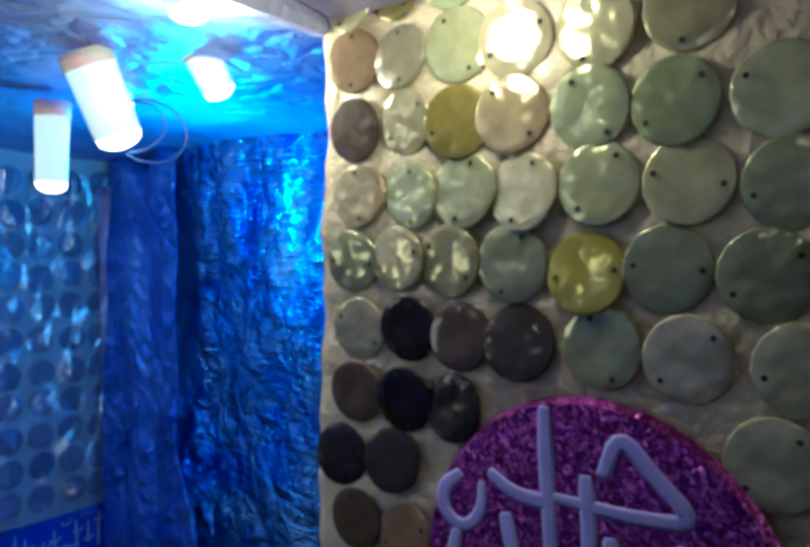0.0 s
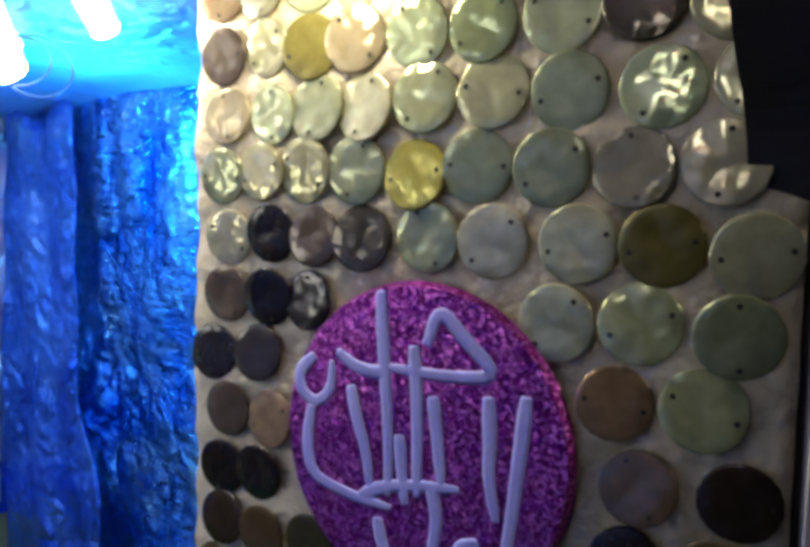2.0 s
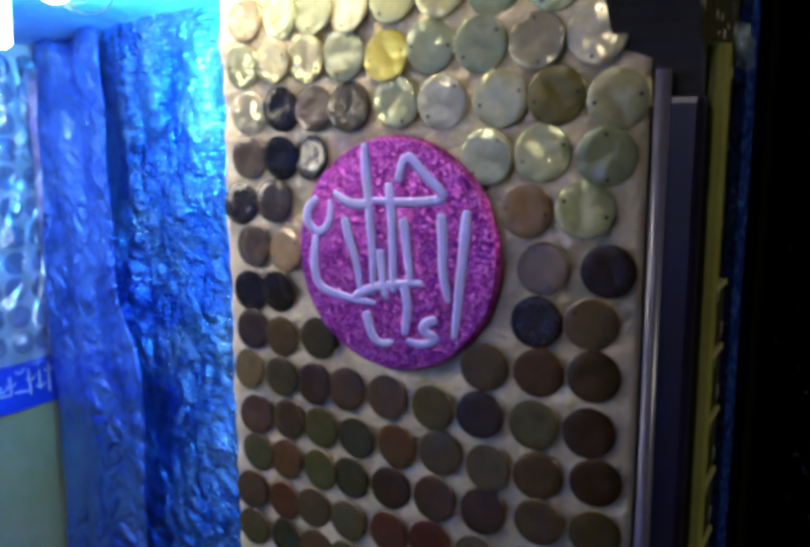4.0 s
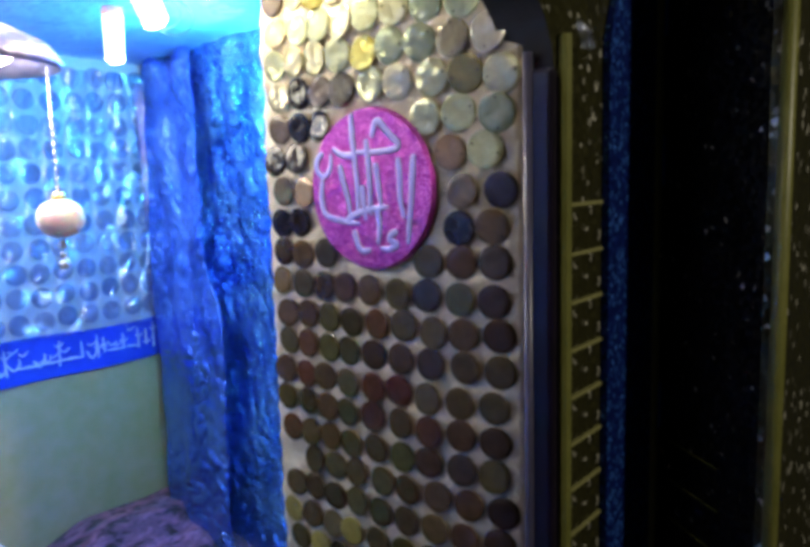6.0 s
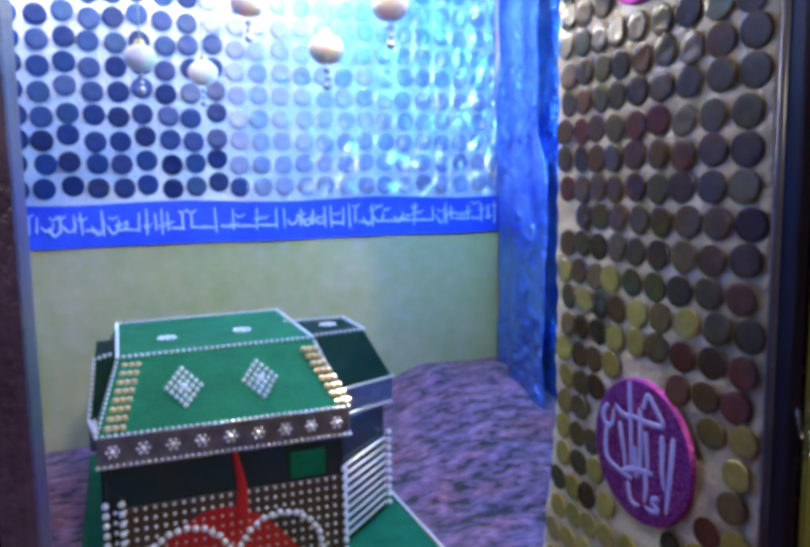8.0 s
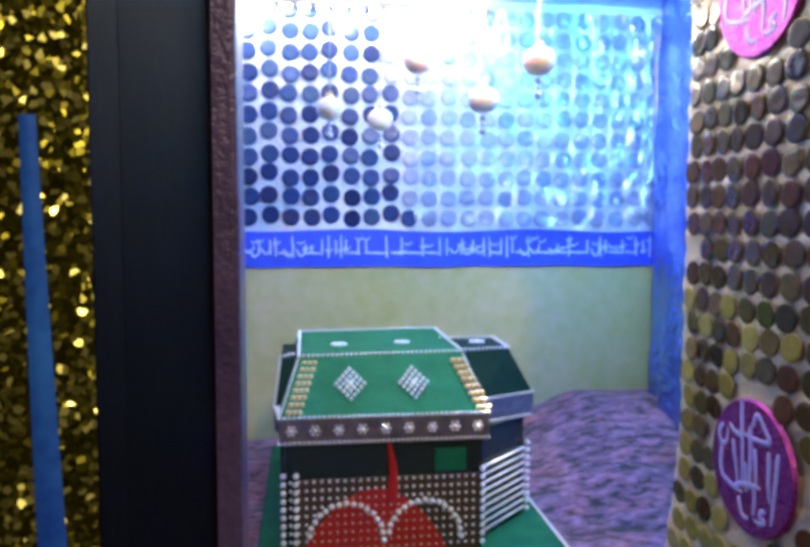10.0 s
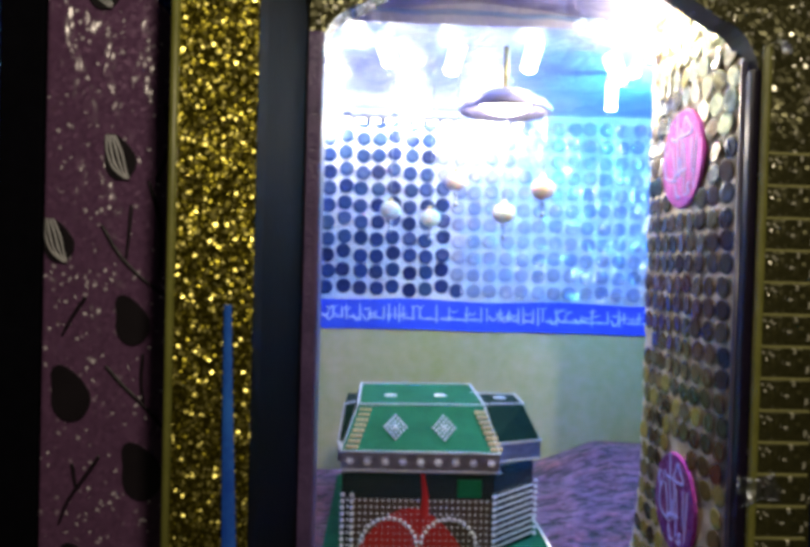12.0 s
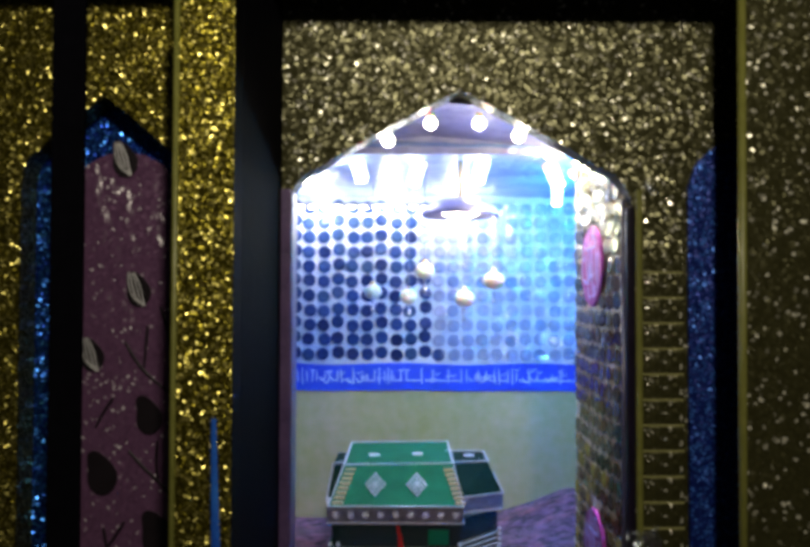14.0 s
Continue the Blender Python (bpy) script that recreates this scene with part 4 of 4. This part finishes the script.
def build_left_niche():
    l, r = -0.226, -0.126
    w = part("wall_front_left", arch_wall(l, r, 0.300, 0.055, -0.40, -0.1255, SILL, TOP, 0.010, 0.0295), GOLD)
    tagged(w, "gold glitter board with a small arched niche", "wall", kind="structure")
    b = part("niche_back_left", boxed(-0.40, -0.126, 0.030, 0.040, SILL, TOP), BLUE_GLIT)
    tagged(b, "blue glitter sheet closing the arched niche", "wall", kind="structure")
    n = thing("printed_panel", "plum glossy panel printed with black leaf shapes", "panel", (-0.172, 0.0285, SILL))
    out = [(-0.038, 0.0), (0.043, 0.0), (0.043, 0.315)] + [(0.0025 + 0.0405 * math.cos(a), 0.315 + 0.045 * math.sin(a)) for a in [math.pi * k / 10 for k in range(1, 10)]] + [(-0.038, 0.315)]
    part("sheet", prism(bmesh.new(), out, "y", -0.001, 0.001), MAROON, n)
    for x, z, k, veined in ((0.003, 0.353, 1.1, 1), (0.0125, 0.271, 1.05, 1), (0.020, 0.192, 1.15, 0), (-0.009, 0.1555, 1.3, 0), (0.026, 0.118, 1.35, 0), (-0.016, 0.230, 1.0, 1), (-0.004, 0.070, 1.2, 0), (0.024, 0.045, 1.2, 0)):
        outline = []
        for i in range(24):
            a = 2 * math.pi * i / 24
            rr = 0.0085 * k * (1 + 0.5 * max(0, math.sin(a)) ** 4)
            outline.append((x + rr * math.cos(a) * 0.85 - 0.0045 * k * max(0, math.sin(a)) ** 3, z + rr * math.sin(a)))
        leaf = part("leaf_print", prism(bmesh.new(), outline, "y", -0.0022, -0.0011), BLACK, n)
        if veined:
            for d in (-0.0055, -0.0032, -0.0005, 0.002):
                part("vein", tube(bmesh.new(), [(x + d * 0.5 - 0.004, -0.0027, z + 0.0125), (x + d - 0.001, -0.0027, z + 0.004), (x + d * 0.8 + 0.001, -0.0027, z - 0.004), (x + d * 0.2 + 0.004, -0.0027, z - 0.0085)], 0.0006, 5, True, 0.5, Vector((0, 1, 0))), VEIN, leaf, smooth=True)
    stems = (((0.004, 0.240), (0.012, 0.226), (0.022, 0.216), (0.034, 0.207)), ((0.018, 0.250), (0.017, 0.236), (0.016, 0.224)), ((0.026, 0.262), (0.033, 0.240), (0.032, 0.214)),
             ((0.007, 0.172), (0.016, 0.162), (0.027, 0.152), (0.035, 0.142)), ((0.025, 0.178), (0.024, 0.164), (0.026, 0.154)), ((-0.003, 0.205), (-0.009, 0.196), (-0.014, 0.186)),
             ((0.005, 0.128), (-0.002, 0.117), (-0.010, 0.106), (-0.014, 0.094)), ((-0.008, 0.124), (-0.006, 0.112)), ((0.033, 0.300), (0.036, 0.28), (0.030, 0.262)))
    for line in stems:
        part("stem_print", tube(bmesh.new(), [(x, -0.0016, z) for x, z in line], 0.0010, 5, True, 0.5, Vector((0, 1, 0))), BLACK, n, smooth=True)


build_left_niche()


def build_right_side():
    w = part("wall_front_right", boxed(0.1812, 0.48, FRONT, REVEAL, SILL, TOP), GOLD_DIM)
    tagged(w, "olive gold glitter board beside the arch", "wall", kind="structure")
    s = part("niche_border", prism(bmesh.new(), [(0.1835, SILL), (0.2245, SILL), (0.2245, 0.337), (0.214, 0.334), (0.200, 0.327), (0.189, 0.317), (0.1835, 0.302)], "y", FRONT - 0.003, FRONT - 0.0005), BLUE_DIM)
    tagged(s, "blue glitter strip with a pointed top beside the arch", "trim", kind="structure")
    c = part("niche_piping", rod(bmesh.new(), (0.2265, FRONT - 0.003, SILL), (0.2265, FRONT - 0.003, 0.34), 0.0022, 8), GREEN_CORD)
    tagged(c, "yellow green piping beside the blue strip", "trim", kind="structure")
    # the slanting black return between the blue strip and the pillar, with thin gold joints near its foot
    a, b = Vector((0.2340, 0.0225, 0)), Vector((0.1965, -0.0250, 0))
    back = Vector((0.004, -0.001, 0))
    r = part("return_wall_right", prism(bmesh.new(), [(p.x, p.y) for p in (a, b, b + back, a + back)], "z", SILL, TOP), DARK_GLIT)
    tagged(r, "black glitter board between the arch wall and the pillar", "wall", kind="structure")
    d = (b - a).normalized()
    out = Vector((-0.0006, 0.0004, 0))
    joint = mesh_of("joint", rod(bmesh.new(), a + (b - a) * 0.2 + out, a + (b - a) * 0.66 + out + d * 0.002, 0.0005, 6), GREEN_CORD)
    for k in range(12):
        ob = new("joint", joint)
        ob.location.z, ob.parent = 0.152 - 0.0158 * k, r


build_right_side()


def build_tabs():
    for z, w in ((0.318, 0.016), (0.262, 0.020), (0.165, 0.018), (0.085, 0.018), (0.03, 0.016)):
        def at(u, v):
            return Vector((0.2275 + w * u * (1 - 0.35 * v), FRONT - 0.0045 - 0.004 * u * u, z + 0.020 * (v - 0.5) * (1 - 0.3 * u)))
        o = part("tape_tab", sheet(at, 6, 4), BLUE_TAPE, smooth=True)
        tagged(o, "torn blue tape tab folded over the piping", "tape", "tape tabs beside the niche")
        solid(o, 0.0004)


build_tabs()


def build_jamb_tape():
    """Clear tape scraps stuck over the edge of the arch."""
    for x, z, a, w, h in ((0.159, 0.300, -35, 0.012, 0.006), (0.1545, 0.084, 10, 0.024, 0.016)):
        def at(u, v):
            ragged = 1 - 0.25 * abs(math.sin(5 * v + u))
            p = Vector((w * (u - 0.5) * ragged, 0, h * (v - 0.5) * (1 - 0.3 * math.sin(3 * u))))
            p.rotate(Euler((0, radians(-a), 0)))
            return p + Vector((x, FRONT - 0.0055 - 0.0016 * math.sin(u * 7 + v * 4), z))
        o = part("tape_scrap", sheet(at, 14, 5), FILM, smooth=True)
        tagged(o, "crumpled clear tape scrap stuck over the arch edge", "tape", "clear tape scraps")
        solid(o, 0.0003)


build_jamb_tape()


def build_jamb_trim():
    t = part("jamb_trim", boxed(JR - 0.004, JR + 0.001, FRONT - 0.001, REVEAL - 0.0005, SILL, 0.29, bevel=0.0015), DARK_TRIM)
    tagged(t, "dark violet tape along the edge of the arch", "trim", kind="structure")
    g = part("jamb_piping", rod(bmesh.new(), (JR + 0.003, FRONT - 0.002, SILL), (JR + 0.003, FRONT - 0.002, 0.30), 0.0022, 8), GREEN_CORD)
    tagged(g, "yellow green piping along the edge of the arch", "trim", kind="structure")
    s = part("jamb_tube", rod(bmesh.new(), (JR - 0.004, REVEAL - 0.001, SILL), (JR - 0.004, REVEAL - 0.001, 0.295), 0.0016, 10), LILAC_CORD, smooth=True)
    tagged(s, "lilac rolled satin edge of the sequined arch side", "trim", kind="structure")
    left = part("jamb_trim_left", boxed(JL - 0.012, JL + 0.0035, FRONT - 0.003, REVEAL + 0.012, SILL, 0.30, bevel=0.002), VIOLET)
    tagged(left, "pale violet satin strip along the edge of the arch", "trim", kind="structure")


build_jamb_trim()


def build_bricks():
    wall = bpy.data.objects["wall_front"]
    me = mesh_of("brick", boxed(-0.0135, 0.0135, -0.0012, 0.0004, -0.0070, 0.0070, bevel=0.0006), GOLD_DIM)
    for k in range(18):
        ob = new("brick", me)
        ob.matrix_basis = pose(0.1672, FRONT - 0.0004, SILL + 0.008 + k * 0.0158, 0, 0, 0)
        ob.parent = wall
    joint = mesh_of("joint", boxed(-0.0135, 0.0135, -0.0014, 0.0004, -0.0006, 0.0006), JOINT)
    for k in range(18):
        ob = new("joint", joint)
        ob.matrix_basis = pose(0.1672, FRONT - 0.0006, SILL + 0.0159 + k * 0.0158)
        ob.parent = wall


build_bricks()
